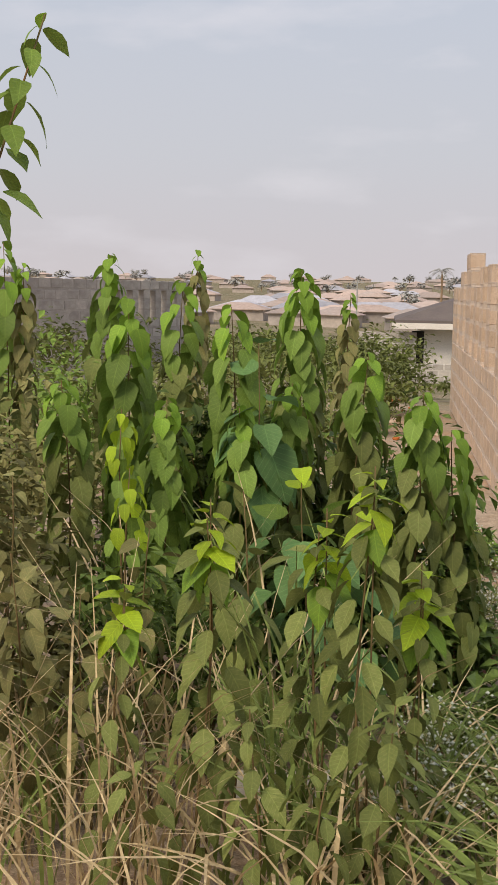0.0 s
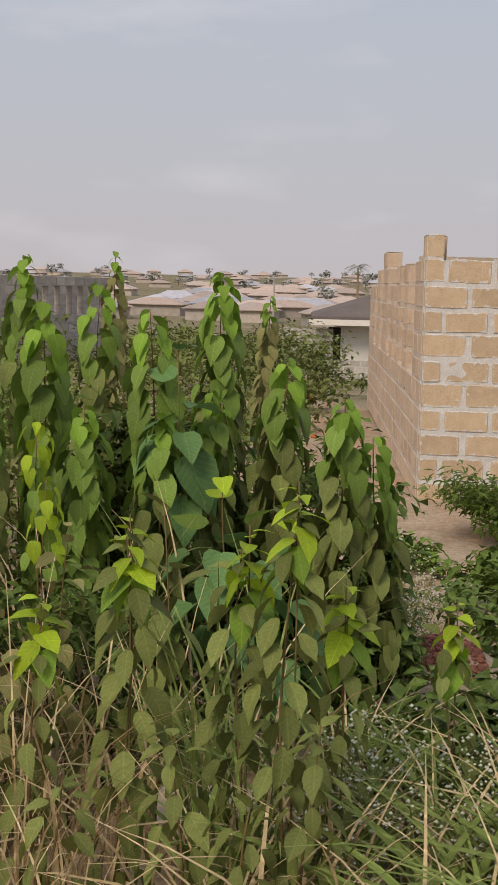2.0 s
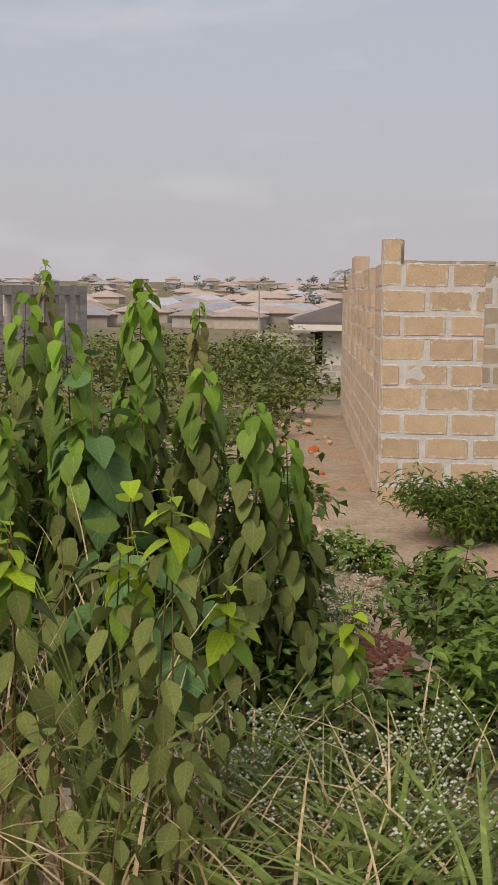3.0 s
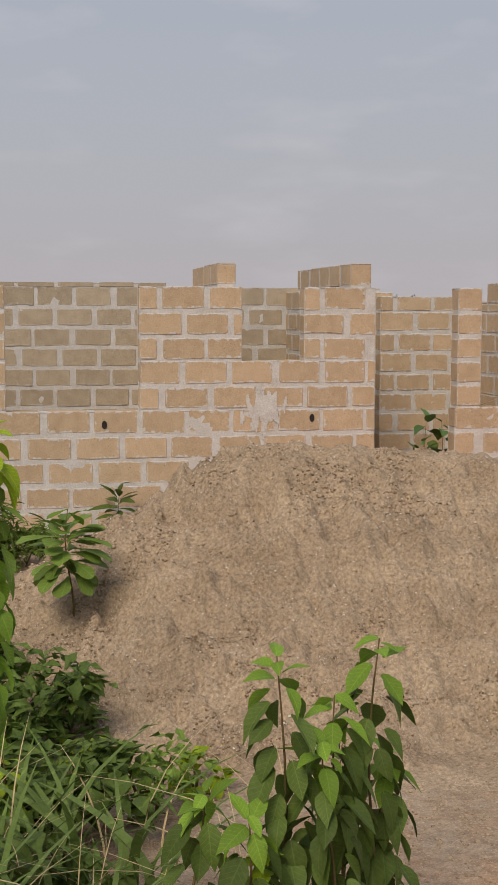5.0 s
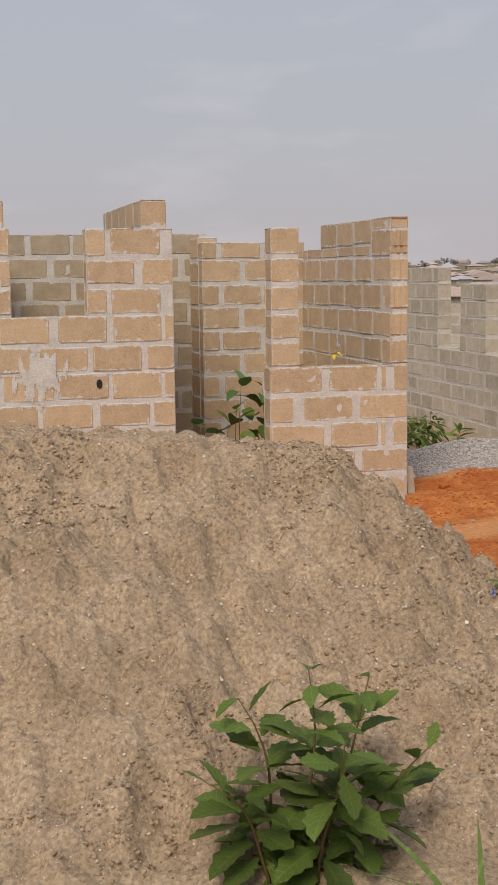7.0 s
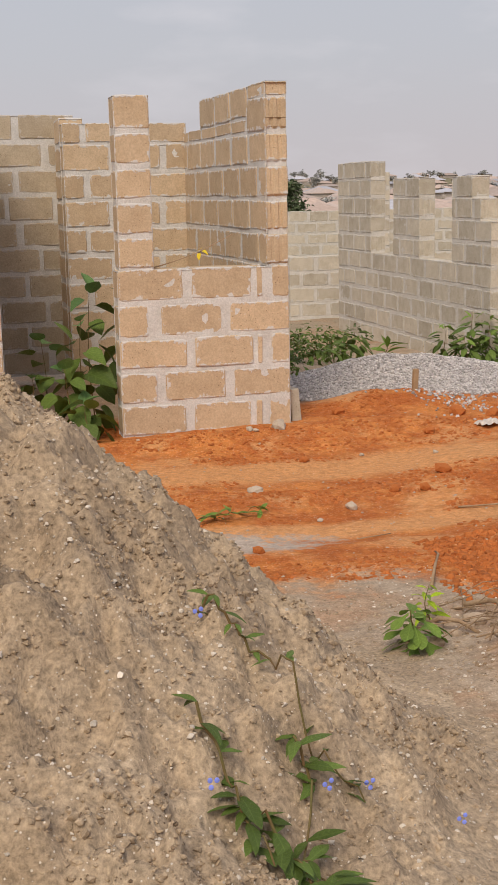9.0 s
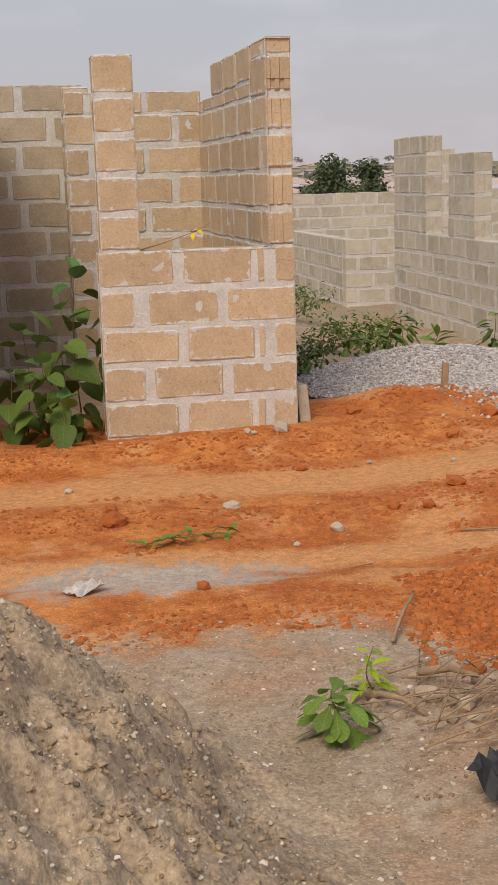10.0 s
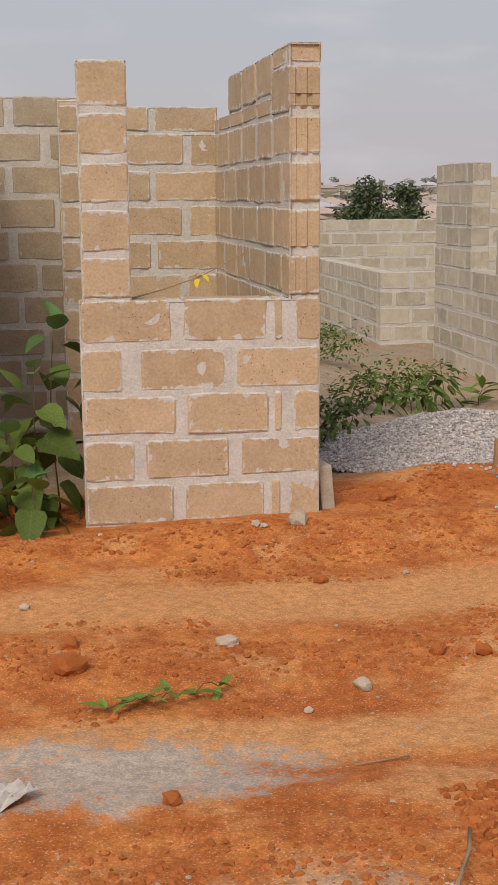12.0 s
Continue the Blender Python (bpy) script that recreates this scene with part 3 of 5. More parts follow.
def masonry(name, label, ox, oy, turn, base, heights, rows, thick=0.225, block=None, mortar=None, seed=1, length=0.45, joint=0.05, res=0.04, category="wall", bed=0.042, lay=None, extra=(), grooved=False):
    """A wall of blocks laid in mortar. It starts at (ox, oy), runs along its own u at the angle turn, and is thick to its left.
    heights: of the courses, from the base up; rows: (first course, last course + 1, [(u0, u1), ...]);
    lay: blocks of single courses; extra: more blocks as (u0, u1, z, height); grooved: the first block of each course shows grooved ends."""
    rng = random.Random(seed)
    block, mortar = block or BLOCK, mortar or MORTAR
    zs = [0.0]
    for h in heights:
        zs.append(zs[-1] + h)
    verts, faces, laid = [], [], []

    def sheet(o, du, dv, nu, nv, out, amp):
        s = len(verts)
        for j in range(nv + 1):
            for i in range(nu + 1):
                p = Vector(o) + Vector(du) * (i / nu) + Vector(dv) * (j / nv)
                q = p * 1.0 + Vector((seed * 3.1, seed * 1.7, 0))
                inner = 0 < i < nu and 0 < j < nv
                d = (-0.0045 if amp > 0.9 else -0.010) + amp * (0.006 * noise.noise(q * 6.0) + 0.004 * noise.noise(q * 17.0)) if inner else -0.006
                verts.append(tuple(p + Vector(out) * d))
        for j in range(nv):
            for i in range(nu):
                a = s + j * (nu + 1) + i
                faces.append((a, a + 1, a + nu + 2, a + nu + 1))

    for c0, c1, spans in rows:
        for u0, u1 in spans:
            z0, z1, w = zs[c0], zs[c1], u1 - u0
            nu, nv = max(2, int(w / res)), max(2, int((z1 - z0) / res))
            sheet((u0, 0, z0), (w, 0, 0), (0, 0, z1 - z0), nu, nv, (0, -1, 0), 1.0)
            sheet((u1, thick, z0), (-w, 0, 0), (0, 0, z1 - z0), nu, nv, (0, 1, 0), 1.0)
            sheet((u1, 0, z0), (0, thick, 0), (0, 0, z1 - z0), 3, nv, (1, 0, 0), 0.6)
            sheet((u0 + (0.012 if grooved else 0.0), thick, z0), (0, -thick, 0), (0, 0, z1 - z0), 3, nv, (-1, 0, 0), 0.6)
            sheet((u0, 0, z1), (w, 0, 0), (0, thick, 0), nu, 3, (0, 0, 1), 1.0)
            for c in range(c0, c1):
                if lay and c in lay:
                    laid.extend((a, b, zs[c], zs[c + 1] - zs[c], c == c1 - 1) for a, b in lay[c])
                    continue
                h = zs[c + 1] - zs[c]
                u = u0 - ((c % 2) * (length / 2 + joint / 2) + rng.uniform(0, 0.02) if w > 0.5 else 0)
                while u < u1 - 0.05:
                    full = length * rng.uniform(0.97, 1.03) if w > 0.5 else w
                    a, b = max(u, u0), min(u + full, u1)
                    u += full + joint * rng.uniform(0.6, 1.5)
                    if u1 - b < 0.07:
                        b = u1
                        u = u1
                    if b - a > 0.075:
                        laid.append((a, b, zs[c], h, c == c1 - 1))
    laid.extend((a, b, z, h, True) for a, b, z, h in extra)
    core = raw(name, verts, faces, mortar, None, label, True)
    core.matrix_basis = pose(ox, oy, base, 0, 0, turn)
    tagged(core, category=category, kind="structure")
    for a, b, z, h, last in laid:
        m = rng.choice(block_meshes(block, "grooved" if grooved and a < 0.01 or b - a < 0.2 else "half" if b - a < 0.3 else "long"))
        o = new("block", m)
        o.parent = core
        gap = min(bed, h * 0.18) * rng.uniform(0.7, 1.35) * (0.6 if last else 1.0)
        lift = gap + 0.006 * rng.random() if last else gap * 0.6
        o.matrix_basis = Matrix.LocRotScale(((a + b) / 2, thick / 2 + rng.uniform(-0.004, 0.004), z + lift + (h - gap) / 2),
                                            Euler((rng.uniform(-0.008, 0.008), rng.uniform(-0.012, 0.012), rng.uniform(-0.008, 0.008))),
                                            (b - a - 0.004, thick + 0.004, h - gap))
    return core


C = 0.26
H10 = [C] * 10
FY, LY = 13.285, 13.18  # front faces of the room and of the porch

# the house being built: front room
masonry("wall_front", "unplastered tan block wall of an unfinished house with window gaps", -0.61, FY, 0, 0, H10 + [C],
        [(0, 5, [(0, 5.01)]), (5, 7, [(0, 1.07), (2.455, 5.01)]), (7, 10, [(0, 1.07), (2.455, 3.545), (4.22, 5.01)]), (10, 11, [(0, 0.18)])], seed=2)
masonry("wall_side", "long tan block side wall with window gaps", -0.385, FY + 0.225, 90, 0, H10 + [C],
        [(0, 5, [(0, 11.2)]), (5, 9, [(0, 1.1), (2.1, 2.7), (3.4, 4.0), (4.7, 5.2), (6.0, 7.2), (8.0, 8.9), (9.6, 11.2)]),
         (9, 10, [(0, 1.1), (2.1, 2.7), (3.4, 4.0), (6.0, 7.2), (8.0, 8.9)]), (10, 11, [(0, 0.2), (6.3, 7.2)])], seed=3, res=0.06, block=BLOCK_SIDE, mortar=MORTAR_SIDE)
masonry("wall_back", "greyish tan block rear wall of the front room", -0.385, 16.6, 0, 0.06, H10 + [0.06], [(0, 10, [(0, 5.8)]), (10, 11, [(0, 2.9)])], seed=4, res=0.06, block=BLOCK_RAW)
masonry("wall_cross_1", "tan block partition with a loose top course", 2.90, FY + 0.225, 90, 0, H10 + [C], [(0, 10, [(0, 3.09)]), (10, 11, [(0, 1.9)])], seed=5, res=0.06, thick=0.2)
masonry("wall_cross_2", "tan block partition beside the doorway", 4.345, FY + 0.225, 90, 0, H10 + [C], [(0, 10, [(0, 3.09)]), (10, 11, [(-0.22, 2.4)])], seed=6, res=0.06)
# porch
masonry("wall_porch_front", "low tan block wall with thick pale mortar and one pillar", 5.28, LY, 0, 0, H10,
        [(0, 5, [(0, 1.365)]), (5, 10, [(0.02, 0.29)])], seed=17, joint=0.06, bed=0.034,
        lay={4: [(0, 0.51), (0.575, 1.06), (1.10, 1.145), (1.225, 1.365)], 3: [(0, 0.23), (0.33, 0.815), (0.88, 1.365)], 2: [(0, 0.53), (0.59, 1.065), (1.10, 1.14), (1.215, 1.365)],
             1: [(0, 0.285), (0.35, 0.835), (0.90, 1.365)], 0: [(0, 0.51), (0.57, 1.04), (1.08, 1.13), (1.19, 1.365)]})
masonry("wall_porch_end", "tall tan block end wall of the porch with grooved block ends", 6.645, LY, 91.5, 0, [C] * 9 + [0.10, C],
        [(0, 5, [(0.225, 3.0)]), (5, 10, [(0, 3.0)]), (10, 11, [(0, 2.07)])], thick=0.175, seed=8, length=0.48, joint=0.04, bed=0.034, grooved=True,
        lay={9: [(0.56, 0.98), (1.02, 1.5), (1.54, 2.02), (2.06, 2.54), (2.58, 3.0)], 10: [(0.52, 1.0), (1.04, 1.52), (1.56, 2.07)]},
        extra=((0, 0.50, 2.315, 0.27), (0.012, 0.48, 2.58, 0.12)))
masonry("wall_porch_back", "tan block rear wall of the porch", 5.22, 15.9, 0, 0, [C] * 9 + [0.2], [(0, 9, [(0, 1.2)]), (9, 10, [(0, 1.2)])], seed=9)
masonry("wall_porch_return", "short tan block return wall", 5.445, 16.125, 90, 0, H10, [(0, 10, [(0, 0.47)])], seed=10, res=0.06)

# the second unfinished house
KW = dict(block=BLOCK_GREY, mortar=MORTAR_GREY, res=0.08)
masonry("wall_far_side", "grey block wall of a second unfinished house with pillars", 10.425, 17.06, 90, -0.34, H10,
        [(0, 5, [(0, 5.52)]), (5, 7, [(0, 1.14), (2.19, 3.14), (4.04, 5.52)]), (7, 8, [(0.3, 1.14), (2.19, 3.14), (4.04, 5.52)]),
         (8, 9, [(0.55, 1.14), (2.19, 3.14), (4.04, 5.52)]), (9, 10, [(4.04, 5.52)])], seed=11, **KW)
masonry("wall_far_front", "grey block front wall of the second house", 10.425, 17.06, 0, -0.34, H10, [(0, 5, [(0, 3.6)]), (5, 7, [(0, 0.6), (1.8, 3.6)])], seed=12, **KW)
masonry("wall_far_pier", "lone grey block pier inside the second house", 11.35, 25.0, 0, -0.45, H10, [(0, 10, [(0, 0.62)])], seed=18, **KW)
masonry("wall_far_step", "low grey block wall in a step of the second house", 9.96, 24.5, 0, -0.55, [C] * 6, [(0, 5, [(0, 3.4)])], seed=13, **KW)
masonry("wall_far_flank", "low grey block flank of the second house", 10.185, 24.725, 90, -0.55, [C] * 6, [(0, 5, [(0, 4.6)])], seed=14, **KW)
masonry("wall_far_left", "low grey block wall behind the porch", 7.2, 29.3, 0, -0.6, [C] * 6, [(0, 5, [(0, 2.75)])], seed=15, **KW)
masonry("wall_far_rear", "pale block rear wall of the second house", 7.0, 32.5, 0, -0.7, [C] * 9, [(0, 8, [(0, 9.5)])], seed=16, **KW)

# ---- plants: helpers ----
LEAF_MESHES = {}


def leaf_mesh(kind, material, n):
    """One of five folded, curling leaf blades, 1 long, along +y."""
    key = (kind, material.name, n)
    if key in LEAF_MESHES:
        return LEAF_MESHES[key]
    rng = random.Random(sum(map(ord, kind)) + n * 13)
    shape = {
        "heart": ((0, 0.03), (0.06, 0.24), (0.2, 0.335), (0.42, 0.335), (0.66, 0.245), (0.86, 0.105), (1, 0.0)),
        "ovate": ((0, 0.02), (0.08, 0.14), (0.22, 0.25), (0.42, 0.285), (0.64, 0.225), (0.85, 0.095), (1, 0.0)),
        "lance": ((0, 0.02), (0.1, 0.09), (0.3, 0.16), (0.5, 0.17), (0.75, 0.12), (0.92, 0.05), (1, 0.0)),
        "broad": ((0, 0.03), (0.06, 0.30), (0.2, 0.41), (0.45, 0.40), (0.7, 0.27), (0.9, 0.10), (1, 0.0)),
        "obovate": ((0, 0.03), (0.2, 0.07), (0.42, 0.15), (0.62, 0.235), (0.8, 0.24), (0.93, 0.14), (1, 0.0)),
        "lobed": ((0, 0.03), (0.14, 0.12), (0.26, 0.23), (0.34, 0.19), (0.47, 0.29), (0.56, 0.235), (0.68, 0.27), (0.78, 0.17), (0.89, 0.14), (1, 0.0)),
    }[kind]
    fold, curl = rng.uniform(0.10, 0.4), rng.uniform(0.08, 0.42)
    side = rng.uniform(-0.10, 0.10)
    verts, faces = [], []
    for t, w in shape:
        z = -curl * t * t
        wob = 1 + rng.uniform(-0.10, 0.10)
        for s in (-1, -0.5, 0, 0.5, 1):
            up = fold * w * (abs(s) ** 1.3) - 0.03 * rng.random() * abs(s)
            verts.append((s * w * wob + side * t * t, t - 0.05 * abs(s) * (1 if t < 0.1 else 0), z + up))
    for r in range(len(shape) - 1):
        for c in range(4):
            a = r * 5 + c
            faces.append((a, a + 1, a + 6, a + 5))
    me = bpy.data.meshes.new("leaf")
    me.from_pydata(verts, [], faces)
    me.polygons.foreach_set("use_smooth", [True] * len(me.polygons))
    me.materials.append(material)
    LEAF_MESHES[key] = me
    return me


def leaf_pose(base, way, roll, size):
    y = Vector(way).normalized()
    x = y.cross(Vector((0, 0, 1)))
    x = x.normalized() if x.length > 0.05 else Vector((1, 0, 0))
    z = x.cross(y)
    m = Matrix((x, y, z)).transposed().to_4x4()
    return Matrix.Translation(base) @ m @ Matrix.Rotation(roll, 4, "Y") @ Matrix.Diagonal((size, size, size, 1))


def tube(pts, r0, r1, sides=6):
    """Verts and faces of a tapered tube through points."""
    verts, faces = [], []
    n = len(pts)
    for i, p in enumerate(pts):
        d = (Vector(pts[min(i + 1, n - 1)]) - Vector(pts[max(i - 1, 0)])).normalized()
        a = d.cross(Vector((0.31, 0.95, 0.05))).normalized()
        b = d.cross(a)
        r = r0 + (r1 - r0) * i / (n - 1)
        for k in range(sides):
            t = 2 * math.pi * k / sides
            verts.append(tuple(Vector(p) + (a * math.cos(t) + b * math.sin(t)) * r))
    for i in range(n - 1):
        for k in range(sides):
            faces.append((i * sides + k, i * sides + (k + 1) % sides, (i + 1) * sides + (k + 1) % sides, (i + 1) * sides + k))
    faces.append(tuple(range(sides - 1, -1, -1)))
    faces.append(tuple((n - 1) * sides + k for k in range(sides)))
    return verts, faces


def stalk(label, x, y, height, leaves, size, rng, kind="heart", body=None, tip=None, tips=6, low=0.12, droop=(25, 70), lean=(0, 0), reach=0.05, group="", spread=0.0, category="weed", name="weed", z=None, r=0.0065):
    """An upright leafy stalk: leaves in crossed pairs up a thin stem, hanging more towards the ground, the young tip paler."""
    body, tip = body or LEAF, tip or LEAF_LIME
    z0 = (top_z(x, y) - 0.02) if z is None else z
    e = empty(name, x, y, z0, label, category, group)
    pts = [(lean[0] * t * t + 0.02 * math.sin(5 * t + x * 9), lean[1] * t * t + 0.02 * math.cos(4 * t + y * 7), height * t) for t in [i / 7 for i in range(8)]]
    v, f = tube(pts, r, r * 0.3)
    raw("stem", v, f, STEM, e, "", True)
    az = rng.uniform(0, 6.28)

    def pick(i):
        if i >= leaves - tips * 0.75:
            return tip
        if i >= leaves - tips * 1.4 and tip is LEAF_LIME:
            return LEAF
        return LEAF_DUSTY if body is LEAF and i < leaves * 0.5 and leaves > 60 and rng.random() < 0.7 else body

    for i in range(leaves):
        k = i / max(1, leaves - 1)
        top = leaves - min(tips, 14)
        t = low + (0.86 - low) * i / max(1, top) if i < top else 0.86 + 0.14 * (i - top) / max(1, leaves - 1 - top)
        j = min(6, int(t * 7))
        p = Vector(pts[j]).lerp(Vector(pts[j + 1]), t * 7 - j)
        az += (math.pi if i % 2 else math.pi / 2) + rng.uniform(-0.5, 0.5)
        dr = radians(droop[1] + (droop[0] - droop[1]) * k + rng.uniform(-14, 14))
        if i >= leaves - 5:
            dr = radians(rng.uniform(-55, 30))
        out = Vector((math.cos(az), math.sin(az), 0))
        way = out * math.cos(dr) - Vector((0, 0, 1)) * math.sin(dr)
        s = size * rng.uniform(0.75, 1.15) * (0.58 + 0.42 * min(1, (leaves - i) / 9))
        base = p + out * (reach * min(1, 0.12 + (1 - t) * 7) + spread * (1 - k) * rng.random())
        o = new("leaf", leaf_mesh(kind, pick(i), rng.randrange(5)))
        o.parent = e
        o.matrix_basis = leaf_pose(base, way, rng.uniform(-0.5, 0.5), s)
    return e


def column(label, x, y, top, crown, leaves, size, rng, body, lime=0.16, wide=0.085, group="", lean=0.0, hang=0.0, name="weed", category="weed", young=None, blade="heart"):
    """A tall weed whose overlapping leaves hang like shingles round the stem, closing to a lime-green point."""
    z0, young = ground_z(x, y) - 0.02, young or LEAF_FRESH
    h = top - z0
    e = empty(name, x, y, z0, label, category, group)
    pts = [(lean * (i / 7) ** 2 + 0.012 * math.sin(i * 0.9 + x * 9), 0.012 * math.cos(i * 0.8 + y * 7), h * i / 7) for i in range(8)]
    v, f = tube(pts, 0.008, 0.002)
    raw("stem", v, f, STEM, e, "", True)
    az = rng.uniform(0, 6.28)
    for i in range(leaves):
        k = 1 - (i / (leaves - 1)) ** 0.9
        t = 1 - crown / h * (1 - k) + rng.uniform(-0.004, 0.004)
        t = min(0.997, max(0.08, t))
        j = min(6, int(t * 7))
        p = Vector(pts[j]).lerp(Vector(pts[j + 1]), t * 7 - j)
        az += math.pi * (0.5 if i % 2 else 1.0) + rng.uniform(-0.25, 0.25)
        slim = min(1.0, 0.22 + (1 - k) * 5.5)
        dr = radians((hang or (36 if k > 0.93 else 52 + 12 * (1 - k))) + rng.uniform(-9, 9) * (2 if hang else 1))
        out = Vector((math.cos(az), math.sin(az), 0))
        way = out * math.cos(dr) - Vector((0, 0, 1)) * math.sin(dr)
        s = size * rng.uniform(0.8, 1.15) * (0.5 + 0.5 * min(1, (1 - k) * 6))
        m = young if k > 1 - lime * rng.uniform(0.7, 1.15) else (LEAF if k > 1 - 2.1 * lime and body is not LEAF_OLIVE else body)
        o = new("leaf", leaf_mesh(blade, m, rng.randrange(5)))
        o.parent = e
        o.matrix_basis = leaf_pose(p + out * (wide + 0.035 * (1 - k)) * slim * rng.uniform(0.6, 1.0) + Vector((0, 0, 0.2 * s)), way, rng.uniform(-0.3, 0.3), s)
    return e


def shoot(label, x, y, top, rng):
    """A young top of a weed: crossed pairs of lime leaves, spreading below and rising at the point."""
    z0 = ground_z(x, y) - 0.02
    h = top - z0
    e = empty("shoot", x, y, z0, label, "weed", "lime shoots by the path")
    v, f = tube([(0, 0, 0), (0.006, 0.004, h * 0.5), (0, 0, h)], 0.004, 0.002)
    raw("stem", v, f, STEM, e, "", True)
    az = rng.uniform(0, 6.28)
    for i in range(13):
        az += math.pi * (0.5 if i % 2 else 1.0) + rng.uniform(-0.25, 0.25)
        low = i / 12
        dr = radians(-12 + 66 * low + rng.uniform(-12, 12))
        out = Vector((math.cos(az), math.sin(az), 0))
        o = new("leaf", leaf_mesh("heart", LEAF_LIME if low < 0.72 else LEAF_FRESH, rng.randrange(5)))
        o.parent = e
        o.matrix_basis = leaf_pose(Vector((0, 0, h * 1.0 - 0.02 - 0.20 * low)) + out * 0.012, out * math.cos(dr) - Vector((0, 0, 1)) * math.sin(dr), rng.uniform(-0.4, 0.4), (0.05 + 0.055 * min(1, low * 1.8)) * rng.uniform(0.85, 1.15))
    return e


def leaf_cloud(spots, size, rng, flat=0.3, slim=0.45):
    """Small folded leaves at points, as one set of verts and faces."""
    verts, faces = [], []
    for p in spots:
        a, b = rng.uniform(0, 6.28), rng.uniform(-0.9, 0.5)
        y = Vector((math.cos(a) * math.cos(b), math.sin(a) * math.cos(b), math.sin(b)))
        x = y.cross(Vector((rng.uniform(-flat, flat), rng.uniform(-flat, flat), 1))).normalized()
        z = x.cross(y)
        s = size * rng.uniform(0.6, 1.3)
        p = Vector(p)
        i = len(verts)
        w = slim * 0.5
        for u, t, h in ((0, 0, 0), (-w, 0.45, 0.10), (0, 0.5, 0), (w, 0.45, 0.10), (0, 1, -0.12)):
            verts.append(tuple(p + (x * u + y * t + z * h) * s))
        faces += [(i, i + 2, i + 1), (i, i + 3, i + 2), (i + 1, i + 2, i + 4), (i + 2, i + 3, i + 4)]
    return verts, faces


def bush(label, x, y, rx, ry, height, count, size, rng, material=None, lumps=7, slim=0.45, dots=0, group="", category="bush", z=None, name="bush", stems=5):
    """A loose bush: forked stems and a ragged crown of many small leaves in uneven clumps; dots: tiny pale flowers on top."""
    z0 = (top_z(x, y) - 0.02) if z is None else z
    e = empty(name, x, y, z0, label, category, group)
    clumps = [(rng.uniform(-0.75, 0.75) * rx, rng.uniform(-0.75, 0.75) * ry, height * rng.uniform(0.25, 0.86), rng.uniform(0.22, 0.45)) for _ in range(lumps)]
    for cx, cy, cz, _ in clumps[:stems]:
        v, f = tube([(cx * 0.1, cy * 0.1, 0), (cx * 0.5, cy * 0.5, cz * 0.55), (cx, cy, cz)], 0.008 + 0.004 * height, 0.003, 5)
        raw("stem", v, f, STEM, e)
    spots = []
    while len(spots) < count:
        cx, cy, cz, cr = rng.choice(clumps)
        d = Vector((rng.gauss(0, 1), rng.gauss(0, 1), rng.gauss(0, 1))).normalized() * (rng.random() ** 0.45)
        p = (cx + d.x * rx * cr * 1.5, cy + d.y * ry * cr * 1.5, cz + d.z * height * cr * 0.75)
        if p[2] > 0.02:
            spots.append(p)
    v, f = leaf_cloud(spots, size, rng, 0.5, slim)
    raw("crown", v, f, material or LEAF, e)
    if dots:
        verts, faces = [], []
        for p in sorted(spots, key=lambda q: -q[2] + 0.3 * q[1])[: dots * 3 : 3]:
            i, s = len(verts), rng.uniform(0.004, 0.0085)
            c = Vector(p) + Vector((rng.uniform(-0.04, 0.04), rng.uniform(-0.06, 0.02), rng.uniform(0.0, 0.07)))
            for q in ((s, 0, 0), (0, s, 0), (-s, 0, 0), (0, -s, 0), (0, 0, s), (0, 0, -s)):
                verts.append(tuple(c + Vector(q)))
            faces += [(i, i + 1, i + 4), (i + 1, i + 2, i + 4), (i + 2, i + 3, i + 4), (i + 3, i, i + 4), (i + 1, i, i + 5), (i + 2, i + 1, i + 5), (i + 3, i + 2, i + 5), (i, i + 3, i + 5)]
        tagged(raw("blossom", verts, faces, FLOWER_WHITE, e, "tiny white flower heads"), kind="stuff")
    return e


def blades(x0, x1, y0, y1, count, length, rng, wide=0.012, bend=0.6, rise=1.0, tufts=0):
    """Arching grass blades on a patch of ground, as verts and faces."""
    verts, faces = [], []
    feet = [(rng.uniform(x0, x1), rng.uniform(y0, y1)) for _ in range(tufts or 1)]
    for _ in range(count):
        if tufts:
            fx, fy = rng.choice(feet)
            x, y = rng.gauss(fx, 0.05), rng.gauss(fy, 0.05)
        else:
            x, y = rng.uniform(x0, x1), rng.uniform(y0, y1)
        z = top_z(x, y) - 0.02
        a, l, w = rng.uniform(0, 6.28), length * rng.uniform(0.45, 1.15), wide * rng.uniform(0.6, 1.4)
        dx, dy = math.cos(a), math.sin(a)
        k = bend * rng.uniform(0.2, 1.3)
        i = len(verts)
        n = 6
        for s in range(n + 1):
            t = s / n
            ang = k * 1.9 * t * t + 0.12
            r = l * t * math.sin(ang) if ang < 3 else 0
            h = l * rise * (t - 0.42 * k * t * t * t)
            ww = w * (1 - t) ** 0.6 * (0.5 + 0.5 * min(1, t * 5)) if s < n else 0.0005
            verts.append((x + dx * r - dy * ww, y + dy * r + dx * ww, z + h))
            verts.append((x + dx * r + dy * ww, y + dy * r - dx * ww, z + h + ww * 0.5))
        for s in range(n):
            b = i + 2 * s
            faces.append((b, b + 1, b + 3, b + 2))
    return verts, faces


def grass(label, material, *args, **kw):
    v, f = blades(*args, **kw)
    return tagged(raw("grass", v, f, material, None, label), category="grass", kind="stuff")


R = random.Random(21)

